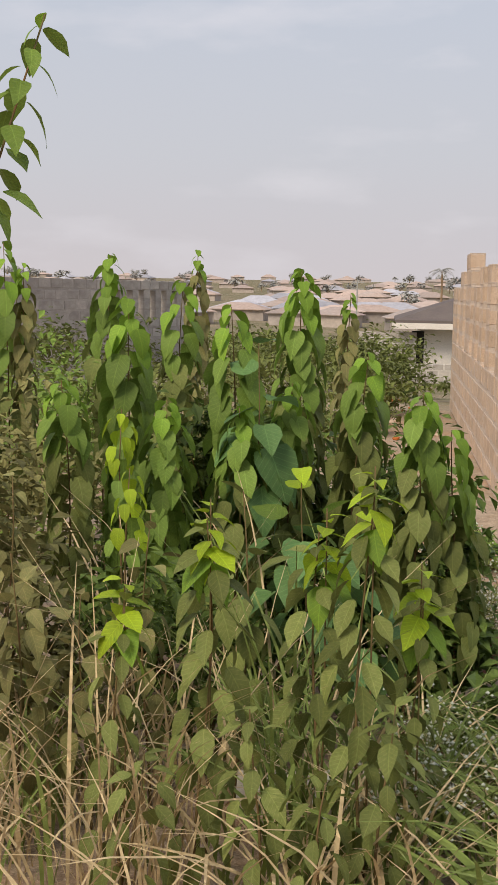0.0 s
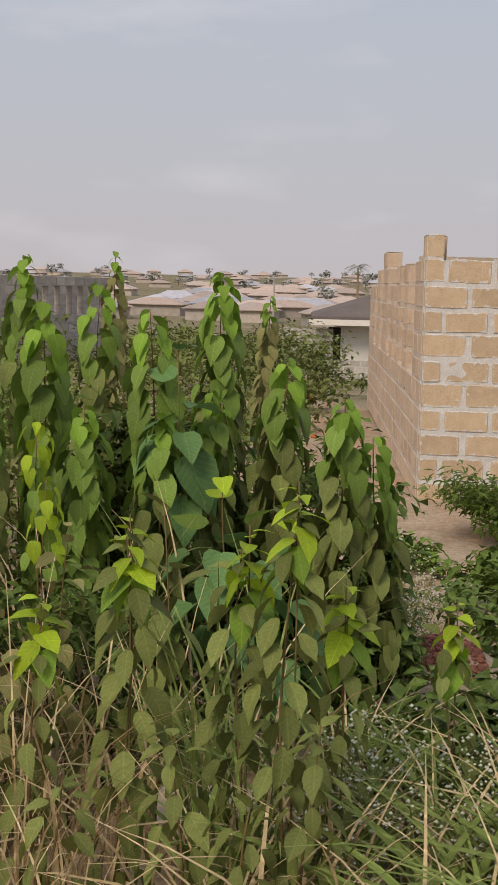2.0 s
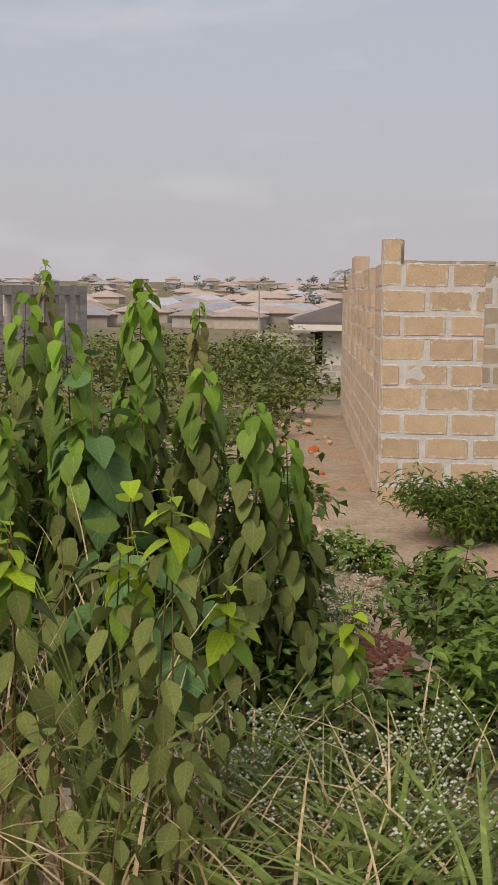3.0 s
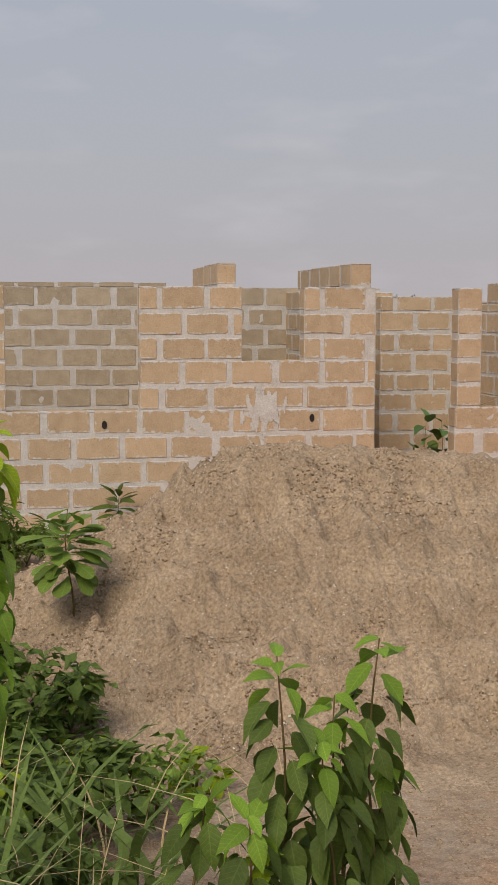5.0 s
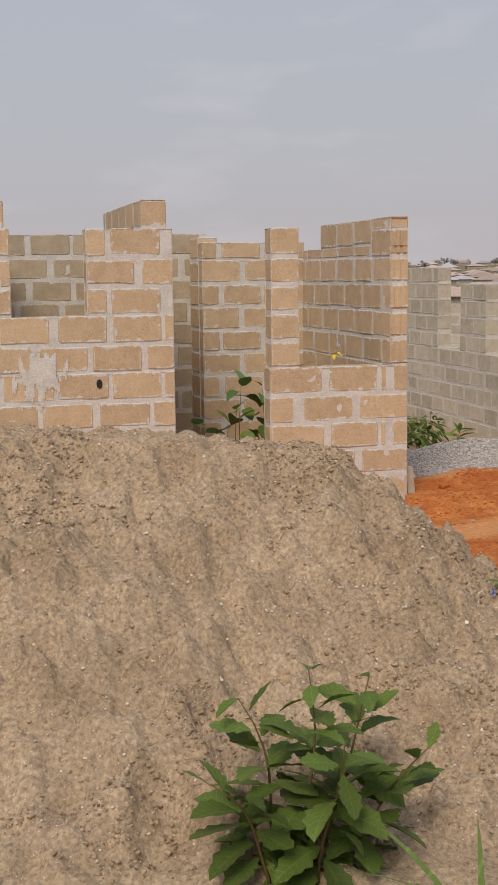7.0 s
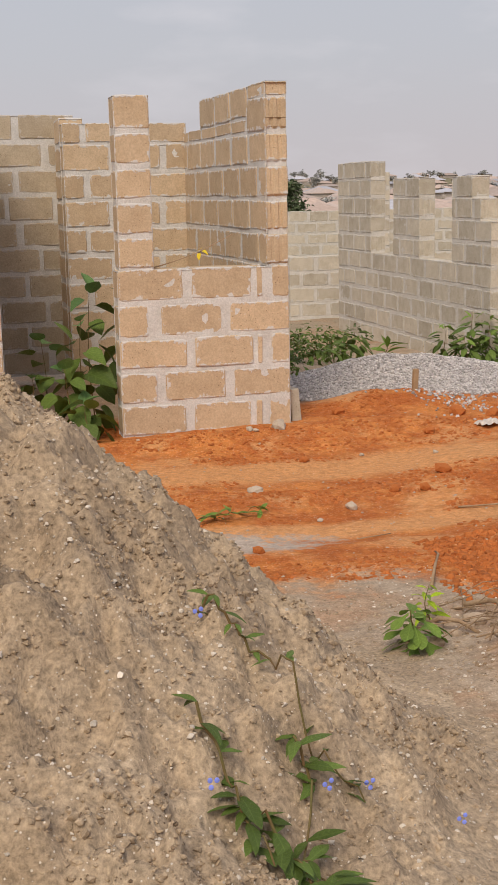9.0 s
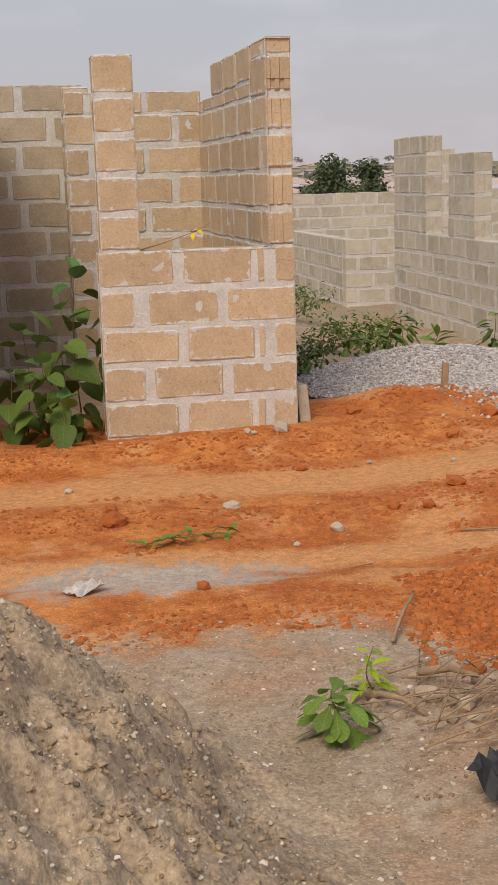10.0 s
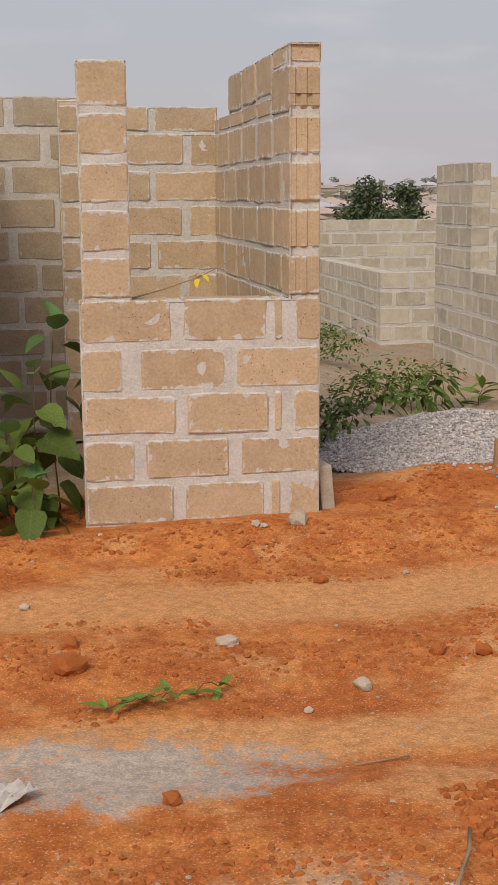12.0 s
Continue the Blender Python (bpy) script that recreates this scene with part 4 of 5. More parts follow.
# ---- the overgrown plot ----
COLUMN = "tall weed with drooping heart-shaped leaves and a lime-green tip"
for x, y, top, n, s in ((-3.35, 6.5, 2.36, 98, 0.124), (-2.95, 5.2, 2.14, 98, 0.134), (-2.87, 6.0, 2.22, 94, 0.119), (-2.45, 5.0, 2.12, 98, 0.139),
                        (-2.22, 5.5, 2.28, 124, 0.121), (-1.97, 5.2, 1.93, 104, 0.121), (-1.71, 4.9, 1.79, 98, 0.117), (-1.52, 5.0, 1.63, 86, 0.114),
                        (-2.70, 4.85, 1.74, 104, 0.109), (-2.42, 4.8, 1.72, 104, 0.109), (-2.26, 5.15, 1.8, 98, 0.109), (-3.74, 6.0, 2.40, 84, 0.129), (-3.15, 5.0, 1.8, 94, 0.114)):
    column(COLUMN, x, y, top + 0.05, min(1.35, top - 0.85) if top > 1.75 else 0.95, int(n * 0.95), s * 1.06, R, LEAF_DUSTY if R.random() < 0.6 else LEAF, 0.13 + 0.07 * R.random(), 0.07, "tall weeds on the plot", R.uniform(-0.05, 0.05))
for x, y, top in ((-2.845, 6.5, 2.39), (-2.04, 6.5, 2.18), (-3.64, 6.0, 2.30)):
    column("slender weed with small leaves and a budding tip", x, y, top + 0.05, 1.2, 84, 0.092, R, LEAF_OLIVE, 0.12, 0.03, "tall weeds on the plot")
for x, y, top, n in ((-2.85, 4.6, 1.72, 20), (-2.74, 4.2, 1.55, 18)):
    column("young weed with a bright lime-green head", x, y, top + 0.05, 0.34, 20, 0.08, R, LEAF, 0.7, 0.035, "tall weeds on the plot", young=LEAF_LIME)
stalk("broad-leaved weed with large pale green leaves", -2.12, 4.5, 1.60 - ground_z(-2.12, 4.5), 20, 0.19, R, "broad", LEAF_BROAD, LEAF_LIME, 3, 0.4, (20, 50), reach=0.09, group="broad weeds", spread=0.14)
stalk("broad-leaved weed with large drooping leaves", -2.36, 4.85, 2.05 - ground_z(-2.36, 4.85), 16, 0.21, R, "broad", LEAF_BROAD, LEAF_BROAD, 3, 0.62, (25, 65), reach=0.06, group="broad weeds")
stalk("broad-leaved weed with large pale green leaves", -1.93, 4.6, 1.42 - ground_z(-1.93, 4.6), 18, 0.17, R, "broad", LEAF_BROAD, LEAF_LIME, 2, 0.3, (20, 60), reach=0.08, group="broad weeds", spread=0.12)
stalk("weed with dull spotted leaves on a reddish stem", -2.27, 3.75, 1.62 - ground_z(-2.27, 3.75), 22, 0.12, R, "heart", LEAF_DUSTY, LEAF_DUSTY, 2, 0.35, (35, 70), group="dusty weeds by the path")
for x, y, top, n, s in ((-2.317, 3.2, 1.575, 32, 0.135), (-1.994, 3.2, 1.56, 30, 0.12), (-1.865, 3.1, 1.695, 36, 0.135), (-1.727, 3.3, 1.395, 28, 0.11),
                        (-2.559, 3.2, 1.36, 26, 0.11), (-1.34, 3.9, 1.20, 18, 0.12), (-2.14, 2.95, 1.12, 26, 0.115), (-1.80, 2.95, 1.15, 28, 0.115), (-2.45, 2.9, 1.0, 18, 0.115), (-1.95, 2.85, 0.98, 20, 0.11)):
    lime = y > 3.05
    stalk("dusty weed with oval leaves and a pale lime tip", x, y, top + 0.05 - ground_z(x, y), int(n * 1.5), s * 0.80, R, "ovate", droop=(30, 60), tips=8, low=0.1, body=LEAF_DUSTY, tip=LEAF_DUSTY, group="dusty weeds by the path", spread=0.05, reach=0.045)
    if lime:
        shoot("fresh lime-green shoot on a dusty weed", x + 0.012, y + 0.01, top + 0.09, R)
column("sapling with glossy oval leaves above the weeds", -2.935, 2.28, 2.77, 0.40, 24, 0.078, R, LEAF, 0.05, 0.012, "", 0.43, 30, "sapling", "sapling", blade="ovate")
for x, y, rx, ry, h, n, s, m in ((-3.75, 5.3, 0.75, 0.6, 1.55, 2400, 0.07, LEAF_OLIVE), (-3.35, 4.4, 0.5, 0.4, 1.25, 1100, 0.08, LEAF_OLIVE), (-4.3, 7.2, 1.1, 0.8, 1.85, 2600, 0.07, LEAF),
                               (-3.0, 7.6, 0.9, 0.7, 1.5, 2200, 0.07, LEAF), (-2.1, 6.6, 0.6, 0.5, 1.35, 1900, 0.07, LEAF_DARK), (-2.75, 5.6, 0.6, 0.5, 1.15, 1700, 0.08, LEAF_DARK),
                               (-1.95, 5.3, 0.5, 0.4, 0.95, 1500, 0.08, LEAF_DARK), (-1.55, 5.2, 0.35, 0.35, 0.8, 1000, 0.08, LEAF_DARK), (-2.5, 4.3, 0.55, 0.35, 0.85, 1500, 0.07, LEAF_DARK), (-3.05, 3.7, 0.5, 0.35, 0.9, 700, 0.08, LEAF_OLIVE),
                               (-2.5, 5.9, 0.45, 0.3, 1.45, 1700, 0.095, LEAF_DARK), (-2.05, 5.7, 0.4, 0.3, 1.3, 1500, 0.095, LEAF_DARK), (-1.7, 5.35, 0.35, 0.25, 1.1, 1200, 0.09, LEAF_DARK), (-5.6, 9.5, 1.6, 1.2, 2.0, 2400, 0.09, LEAF), (-3.9, 10.5, 1.3, 1.0, 1.7, 2200, 0.09, LEAF_DUSTY)):
    bush("dense tangled bush of dull green leaves", x, y, rx, ry, h, n, s, R, m, 9, 0.5, group="tangled bushes on the plot")
for x, y, rx, ry, h, n, dots in ((-1.42, 6.6, 0.34, 0.3, 0.72, 3000, 420), (-1.22, 7.0, 0.3, 0.3, 0.5, 2000, 280), (-1.50, 3.75, 0.34, 0.28, 0.52, 2400, 330), (-1.16, 3.9, 0.3, 0.3, 0.52, 2200, 280), (-1.2, 3.4, 0.3, 0.3, 0.45, 2000, 240), (-1.75, 3.4, 0.3, 0.25, 0.4, 1000, 90), (-1.05, 3.2, 0.2, 0.25, 0.42, 1200, 140)):
    bush("low wiry weed dotted with tiny white flowers", x, y, rx, ry, h, n, 0.03, R, LEAF_DUSTY, 12, 0.3, int(dots * 1.5), "flowering weeds", "weed", name="flowering_weed")
for x, y, top, n in ((-2.95, 3.5, 1.45, 34), (-3.1, 3.9, 1.62, 36), (-2.75, 3.6, 1.3, 26), (-3.3, 4.0, 1.75, 36), (-2.62, 3.95, 1.5, 26)):
    stalk("withering weed with brownish drooping leaves", x, y, top - ground_z(x, y), n, 0.10, R, "heart", LEAF_OLIVE, LEAF_OLIVE, 4, 0.3, (30, 75), group="withering weeds", spread=0.06)
bush("dark low weed in the shade", -1.35, 4.55, 0.35, 0.3, 0.42, 700, 0.10, R, LEAF_DARK, 8, 0.6, group="low dark weeds")
bush("dark low weed in the shade", -1.0, 4.7, 0.3, 0.25, 0.38, 500, 0.10, R, LEAF_DARK, 8, 0.6, group="low dark weeds")
grass("long green grass blades among the weeds", GRASS, -3.3, -1.0, 2.9, 3.9, 230, 0.72, R, 0.009, 0.55, 1.0, 40)
grass("dry straw-coloured grass among the weeds", GRASS_DRY, -3.4, -0.9, 2.6, 4.2, 400, 0.62, R, 0.008, 0.75, 1.0, 90)
grass("broad green grass blades beside the path", GRASS, -1.6, -0.9, 2.6, 3.3, 240, 0.62, R, 0.017, 0.9, 1.0, 14)
grass("tall thin green reeds among the weeds", GRASS, -2.2, -1.9, 3.4, 3.9, 40, 1.15, R, 0.008, 0.3, 1.0, 3)
grass("tall dry stalks among the weeds", GRASS_DRY, -2.9, -1.9, 3.2, 4.6, 70, 1.1, R, 0.006, 0.35, 1.0, 25)
grass("tall dry stalks at the edge of the path", GRASS_DRY, -3.3, -2.4, 2.8, 3.6, 100, 0.95, R, 0.005, 0.4, 1.0, 30)

# ---- beside and in front of the heap ----
grass("long green grass in front of the heap", GRASS_DEEP, -0.75, 0.95, 2.9, 4.2, 400, 0.54, R, 0.019, 0.85, 1.0, 60)
grass("dry grass in front of the heap", GRASS_DRY, -0.7, 1.5, 3.0, 4.6, 160, 0.6, R, 0.004, 0.8, 1.0, 40)
stalk("tall single-stemmed weed with bright green oval leaves", 0.46, 4.9, 1.92 - ground_z(0.46, 4.9), 60, 0.13, R, "ovate", droop=(28, 68), tips=18, low=0.1, body=LEAF_FRESH, tip=LEAF_LIME, reach=0.03)
stalk("shrub with long spreading leaves at the foot of the heap", 0.82, 6.5, 1.34 - top_z(0.82, 6.5), 46, 0.20, R, "obovate", LEAF, LEAF_FRESH, 5, 0.42, (-30, 18), category="shrub", name="shrub", reach=0.03)
stalk("leafy weed with broad dark leaves", 0.2, 5.95, 1.12 - ground_z(0.2, 5.95), 34, 0.17, R, "heart", LEAF_DARK, LEAF, 8, 0.15, (5, 50), spread=0.15)
stalk("leafy weed with broad dark leaves", -0.12, 6.4, 0.95 - ground_z(-0.12, 6.4), 30, 0.16, R, "heart", LEAF_DARK, LEAF, 8, 0.15, (5, 50), spread=0.15)
stalk("leafy weed with broad dark leaves", -0.45, 7.6, 0.72 - ground_z(-0.45, 7.6), 26, 0.15, R, "heart", LEAF_DARK, LEAF, 8, 0.15, (5, 50), spread=0.15)
bush("grassy weed at the foot of the block wall", 0.05, 11.6, 0.65, 0.5, 0.66, 2600, 0.10, R, LEAF, 12, 0.25, group="weeds by the wall", category="weed", name="weed_clump")
bush("grassy weed at the foot of the block wall", 0.6, 11.9, 0.45, 0.4, 0.45, 1500, 0.09, R, LEAF, 12, 0.3, group="weeds by the wall", category="weed", name="weed_clump")
bush("low dark weed on the sandy strip", 0.1, 5.2, 0.5, 0.35, 0.42, 900, 0.09, R, LEAF_DARK, 9, 0.5, group="low dark weeds", category="weed", name="weed_clump")
bush("low dark weed on the sandy strip", -0.6, 6.6, 0.5, 0.5, 0.5, 900, 0.09, R, LEAF_DARK, 9, 0.5, group="low dark weeds", category="weed", name="weed_clump")
bush("low dark weed on the sandy strip", -0.55, 5.0, 0.4, 0.4, 0.6, 900, 0.09, R, LEAF, 9, 0.5, group="low dark weeds", category="weed", name="weed_clump")
for x, y, rx, h, n, m in ((0.05, 6.3, 0.45, 0.75, 1100, LEAF_DARK), (-0.35, 5.7, 0.4, 0.62, 900, LEAF_DARK), (0.55, 5.6, 0.35, 0.45, 700, LEAF_DARK), (-0.5, 8.6, 0.4, 0.4, 700, LEAF), (0.7, 4.55, 0.35, 0.4, 600, LEAF_DARK), (-0.2, 4.4, 0.45, 0.5, 800, LEAF_DARK), (0.2, 3.6, 0.4, 0.35, 500, LEAF_DARK), (-0.9, 10.2, 0.35, 0.35, 500, LEAF)):
    bush("leafy dark weed beside the heap", x, y, rx, rx * 0.8, h, n, 0.10, R, m, 10, 0.55, group="leafy weeds beside the heap", category="weed", name="weed_clump")
for x, y, top, n in ((1.235, 3.17, 1.385, 58), (1.54, 3.3, 1.39, 56), (1.36, 3.12, 1.16, 50), (1.60, 3.42, 1.02, 36), (1.12, 3.05, 1.0, 36), (1.02, 3.2, 1.02, 30), (1.42, 3.25, 1.25, 44)):
    stalk("leafy weed with glossy dark oval leaves before the heap", x, y, top + 0.06 - ground_z(x, y), n, 0.115, R, "ovate", droop=(32, 62), tips=11, low=0.12, body=LEAF_DARK, tip=LEAF_FRESH, group="glossy weeds before the heap", reach=0.035, spread=0.06)
shoot("lime-green shoot among the dark weeds", 1.17, 3.10, 0.95, R)
shoot("lime-green shoot among the dark weeds", 1.28, 3.00, 0.85, R)
shoot("lime-green shoot among the dark weeds", 0.50, 4.30, 0.81, R)
shoot("lime-green shoot among the dark weeds", 0.03, 6.40, 1.16, R)
bush("small bushy weed with a few yellow leaves", 1.06, 4.75, 0.2, 0.2, 0.36, 260, 0.055, R, LEAF, 7, 0.6, name="weed_clump", category="weed", group="small weeds before the heap")
bush("small lime-yellow weed on the sand", 0.9, 5.2, 0.2, 0.2, 0.24, 90, 0.08, R, LEAF_LIME, 7, 0.6, name="weed_clump", category="weed", group="small weeds before the heap")
bush("small lime-yellow weed on the sand", 1.28, 5.0, 0.12, 0.12, 0.18, 50, 0.08, R, LEAF_LIME, 7, 0.6, name="weed_clump", category="weed", group="small weeds before the heap")
stalk("rosette of long dark leaves against the wall", 1.60, 12.95, 0.62, 26, 0.27, R, "lance", LEAF_DARK, LEAF_DARK, 2, 0.2, (-30, 25), reach=0.02)
stalk("tiny seedling on the heap", 2.59, 4.62, 0.12, 8, 0.07, R, "lance", LEAF, LEAF, 2, 0.2, (-20, 20), reach=0.01, r=0.004)
stalk("narrow-leaved weed before the heap", 1.73, 4.5, 0.34, 44, 0.085, R, "lance", LEAF_DARK, LEAF, 4, 0.12, (-10, 25), reach=0.01, r=0.005)
for k, (dx, dy, h) in enumerate(((0, 0, 0.72), (-0.12, 0.05, 0.60), (0.14, 0.05, 0.62), (0.03, -0.10, 0.52), (-0.20, -0.05, 0.42), (0.22, -0.03, 0.44))):
    stalk("dark shrub with upright wavy leaves growing on the heap", 3.30 + dx * 0.6, 5.27 + dy, h * 0.92, 22, 0.17, R, "lobed", LEAF_DARK, LEAF_DARK, 3, 0.1, (-45, 28), lean=(dx * 1.1, dy), group="shrub on the heap", category="shrub", name="shrub", reach=0.02)
grass("green grass tuft at the foot of the heap", GRASS_DEEP, 2.86, 3.16, 4.3, 4.5, 80, 0.27, R, 0.009, 1.2, 0.8, 4)
grass("green grass tuft beside the heap", GRASS_DEEP, 3.5, 3.9, 4.3, 4.7, 26, 0.42, R, 0.011, 1.2, 0.8, 2)


def creeper(label, points, rng, leaf=0.09, per=3, flowers=(), material=None):
    """A creeping stem over the soil, with small leaves and a few blue flowers."""
    x0, y0 = points[0]
    e = empty("creeper", x0, y0, top_z(x0, y0), label, "creeper", "creepers")
    line = []
    for (ax, ay), (bx, by) in zip(points, points[1:]):
        for i in range(6):
            t = i / 6
            x, y = ax + (bx - ax) * t, ay + (by - ay) * t
            line.append(Vector((x - x0, y - y0, top_z(x, y) - top_z(x0, y0) + 0.03 + 0.03 * rng.random())))
    v, f = tube([tuple(p) for p in line], 0.004, 0.002, 5)
    raw("stem", v, f, STEM, e)
    for p in line:
        for _ in range(per if rng.random() < 0.75 else 0):
            a = rng.uniform(0, 6.28)
            o = new("leaf", leaf_mesh("lance", material or LEAF_DARK, rng.randrange(5)))
            o.parent = e
            o.matrix_basis = leaf_pose(p, (math.cos(a), math.sin(a), rng.uniform(-0.2, 0.5)), rng.uniform(-0.4, 0.4), leaf * rng.uniform(0.6, 1.2))
    for fx, fy, fz in flowers:
        bm = bmesh.new()
        for k in range(3):
            a = k * 2.1 + rng.random()
            c = Vector((math.cos(a), 0, math.sin(a))) * 0.010
            bmesh.ops.create_uvsphere(bm, u_segments=6, v_segments=4, radius=0.0065, matrix=Matrix.Translation(c) @ Matrix.Diagonal((1, 0.35, 1, 1)))
        o = part("flower", bm, FLOWER_BLUE, e, "small blue flower")
        o.matrix_basis = Matrix.Translation((fx - x0, fy - y0, fz - top_z(x0, y0)))
    return e


creeper("creeping weed with blue flowers on the heap", [(4.43, 6.43), (4.50, 6.38), (4.56, 6.34), (4.62, 6.25), (4.67, 6.12), (4.76, 6.09)], R, 0.06, 1, ((4.43, 6.42, 0.87), (4.76, 6.1, 0.52)))
creeper("creeping weed with narrow leaves on the heap", [(4.35, 6.09), (4.39, 6.0), (4.41, 5.88), (4.45, 5.78)], R, 0.08, 2, ((4.34, 5.89, 0.68),))
creeper("creeping weed with narrow leaves on the heap", [(4.59, 6.15), (4.61, 6.06), (4.53, 5.88), (4.59, 5.82)], R, 0.08, 2, ((4.63, 6.01, 0.58), (5.0, 6.11, 0.39)))
creeper("creeping weed with narrow leaves on the heap", [(4.41, 5.95), (4.50, 5.86), (4.55, 5.76), (4.62, 5.70)], R, 0.10, 2)
creeper("green trailing weed on the red soil", [(5.28, 10.55), (5.42, 10.6), (5.56, 10.64), (5.76, 10.74)], R, 0.10, 2, (), LEAF)
stalk("bushy small weed with rounded green leaves on bare soil", 5.59, 7.90, 0.19, 36, 0.115, R, "obovate", LEAF, LEAF, 6, 0.1, (-10, 30), reach=0.03, r=0.006)
stalk("withered yellow-green weed on the rubble", 5.80, 8.27, 0.17, 20, 0.08, R, "lance", LEAF_LIME, LEAF_LIME, 3, 0.1, (-25, 25), reach=0.02, r=0.004)

# ---- round the porch ----
for x, y, h, n, s in ((5.02, 13.45, 0.95, 16, 0.24), (4.88, 13.3, 0.6, 13, 0.23), (5.12, 13.7, 1.2, 12, 0.23), (4.62, 13.6, 0.55, 11, 0.2), (5.0, 13.1, 0.34, 10, 0.23), (4.75, 13.85, 0.8, 10, 0.22)):
    stalk("broad dark-leaved shrub in the doorway", x, y, h, n, s, R, "broad", LEAF_DARK, LEAF_BROAD, 4, 0.15, (5, 45), reach=0.06, group="doorway shrubs", category="shrub", name="shrub", spread=0.1)
stalk("dark-leaved shrub inside the porch", 5.42, 14.0, 1.12, 14, 0.2, R, "broad", LEAF_DARK, LEAF_BROAD, 4, 0.3, (5, 45), reach=0.05, group="doorway shrubs", category="shrub", name="shrub")
for x, y, h, n, s in ((9.55, 16.9, 0.62, 46, 0.20), (9.85, 16.75, 0.74, 54, 0.20), (10.1, 16.9, 0.70, 50, 0.20), (9.7, 16.6, 0.5, 40, 0.19), (9.95, 16.5, 0.55, 40, 0.19)):
    stalk("dense leafy green shrub beside the grey block wall", x, y, h, n, s, R, "lance", LEAF_DARK, LEAF, 6, 0.1, (-10, 45), reach=0.05, group="shrubs by the second house", category="shrub", name="shrub", spread=0.16)
stalk("small rosette of upright leaves behind the stone heap", 9.5, 18.6, 0.26, 12, 0.26, R, "lance", LEAF, LEAF, 3, 0.2, (-60, -10), reach=0.02)
for x, y, h, n, s in ((8.75, 18.0, 0.42, 36, 0.19), (9.05, 18.5, 0.5, 36, 0.19), (8.45, 17.6, 0.3, 24, 0.17), (8.0, 16.9, 0.25, 20, 0.15), (7.5, 16.0, 0.25, 20, 0.14)):
    stalk("low leafy weed behind the stone heap", x, y, h, n, s, R, "lance", LEAF_DARK, LEAF_DARK, 5, 0.1, (-5, 45), reach=0.05, group="weeds behind the stone heap", category="weed", name="weed", spread=0.2)
for x, y, rx, h, n in ((7.25, 16.2, 0.5, 0.3, 420), (7.7, 17.0, 0.6, 0.32, 380), (8.3, 18.0, 0.6, 0.3, 380), (8.9, 19.5, 0.7, 0.4, 420), (7.5, 19.5, 0.5, 0.35, 300), (8.2, 21.5, 0.8, 0.5, 700), (7.05, 15.2, 0.3, 0.3, 500)):
    bush("low straggling weed behind the stone heap", x, y, rx, rx * 0.8, h, int(n * 0.65), 0.08, R, LEAF_DARK, 9, 0.45, group="weeds behind the stone heap", category="weed", name="weed_clump")


def dry_twig():
    e = empty("twig", 5.55, 13.32, 1.30, "dry twig with three yellow leaves on the low wall", "twig")
    v, f = tube([(0, 0, 0), (0.2, 0.03, 0.05), (0.42, 0.03, 0.12), (0.68, 0.02, 0.25)], 0.006, 0.003, 5)
    raw("stem", v, f, TWIG, e)
    for p, w in (((0.40, 0.02, 0.13), (0.3, -0.4, 0.5)), ((0.44, 0.02, 0.13), (0.5, -0.4, -0.2)), ((0.41, 0.02, 0.11), (-0.2, -0.5, -0.6))):
        o = new("leaf", leaf_mesh("heart", FLOWER_YELLOW, 1))
        o.parent = e
        o.matrix_basis = leaf_pose(p, w, 0.3, 0.055)


dry_twig()

# ---- loose things on the site ----
def lump(rng, flat=0.7, n=1):
    """An angular stone: a jittered icosphere."""
    bm = bmesh.new()
    bmesh.ops.create_icosphere(bm, subdivisions=n, radius=1.0)
    for v in bm.verts:
        v.co *= rng.uniform(0.72, 1.12)
        v.co.z *= flat
    return bm


LUMPS = {}


def lump_mesh(material, n):
    if (material.name, n) not in LUMPS:
        me = bpy.data.meshes.new("stone")
        bm = lump(random.Random(n + 50), 0.7, 2 if n > 4 else 1)
        bm.to_mesh(me)
        bm.free()
        me.materials.append(material)
        LUMPS[(material.name, n)] = me
    return LUMPS[(material.name, n)]


def stone(label, x, y, size, material, rng, group="", category="stone", name="stone"):
    o = new(name, lump_mesh(material, rng.randrange(8)))
    o.matrix_basis = pose(x, y, top_z(x, y) + size * 0.32, rng.uniform(-15, 15), rng.uniform(-15, 15), rng.uniform(0, 360)) @ Matrix.Diagonal((size, size * rng.uniform(0.7, 1), size * 0.9, 1))
    return tagged(o, label, category, group)


def ico():
    bm = bmesh.new()
    bmesh.ops.create_icosphere(bm, subdivisions=1, radius=1.0)
    out = [v.co.copy() for v in bm.verts], [tuple(v.index for v in f.verts) for f in bm.faces]
    bm.free()
    return out


ICO_V, ICO_F = ico()


def scatter(name, label, category, material, spots, rng, flat=0.75):
    """Many small stones or crumbs in one mesh: squashed octahedra with jitter."""
    verts, faces = [], []
    for x, y, z, s in spots:
        i = len(verts)
        turn = Euler((rng.uniform(0, 6.28), rng.uniform(0, 6.28), rng.uniform(0, 6.28))).to_matrix()
        for q in ICO_V:
            v = turn @ q * (s * rng.uniform(0.6, 1.25))
            verts.append((x + v.x, y + v.y, z + v.z * flat))
        faces += [(i + a, i + b, i + c) for a, b, c in ICO_F]
    return tagged(raw(name, verts, faces, material, None, label, name == "soil_lumps"), category=category, kind="stuff")


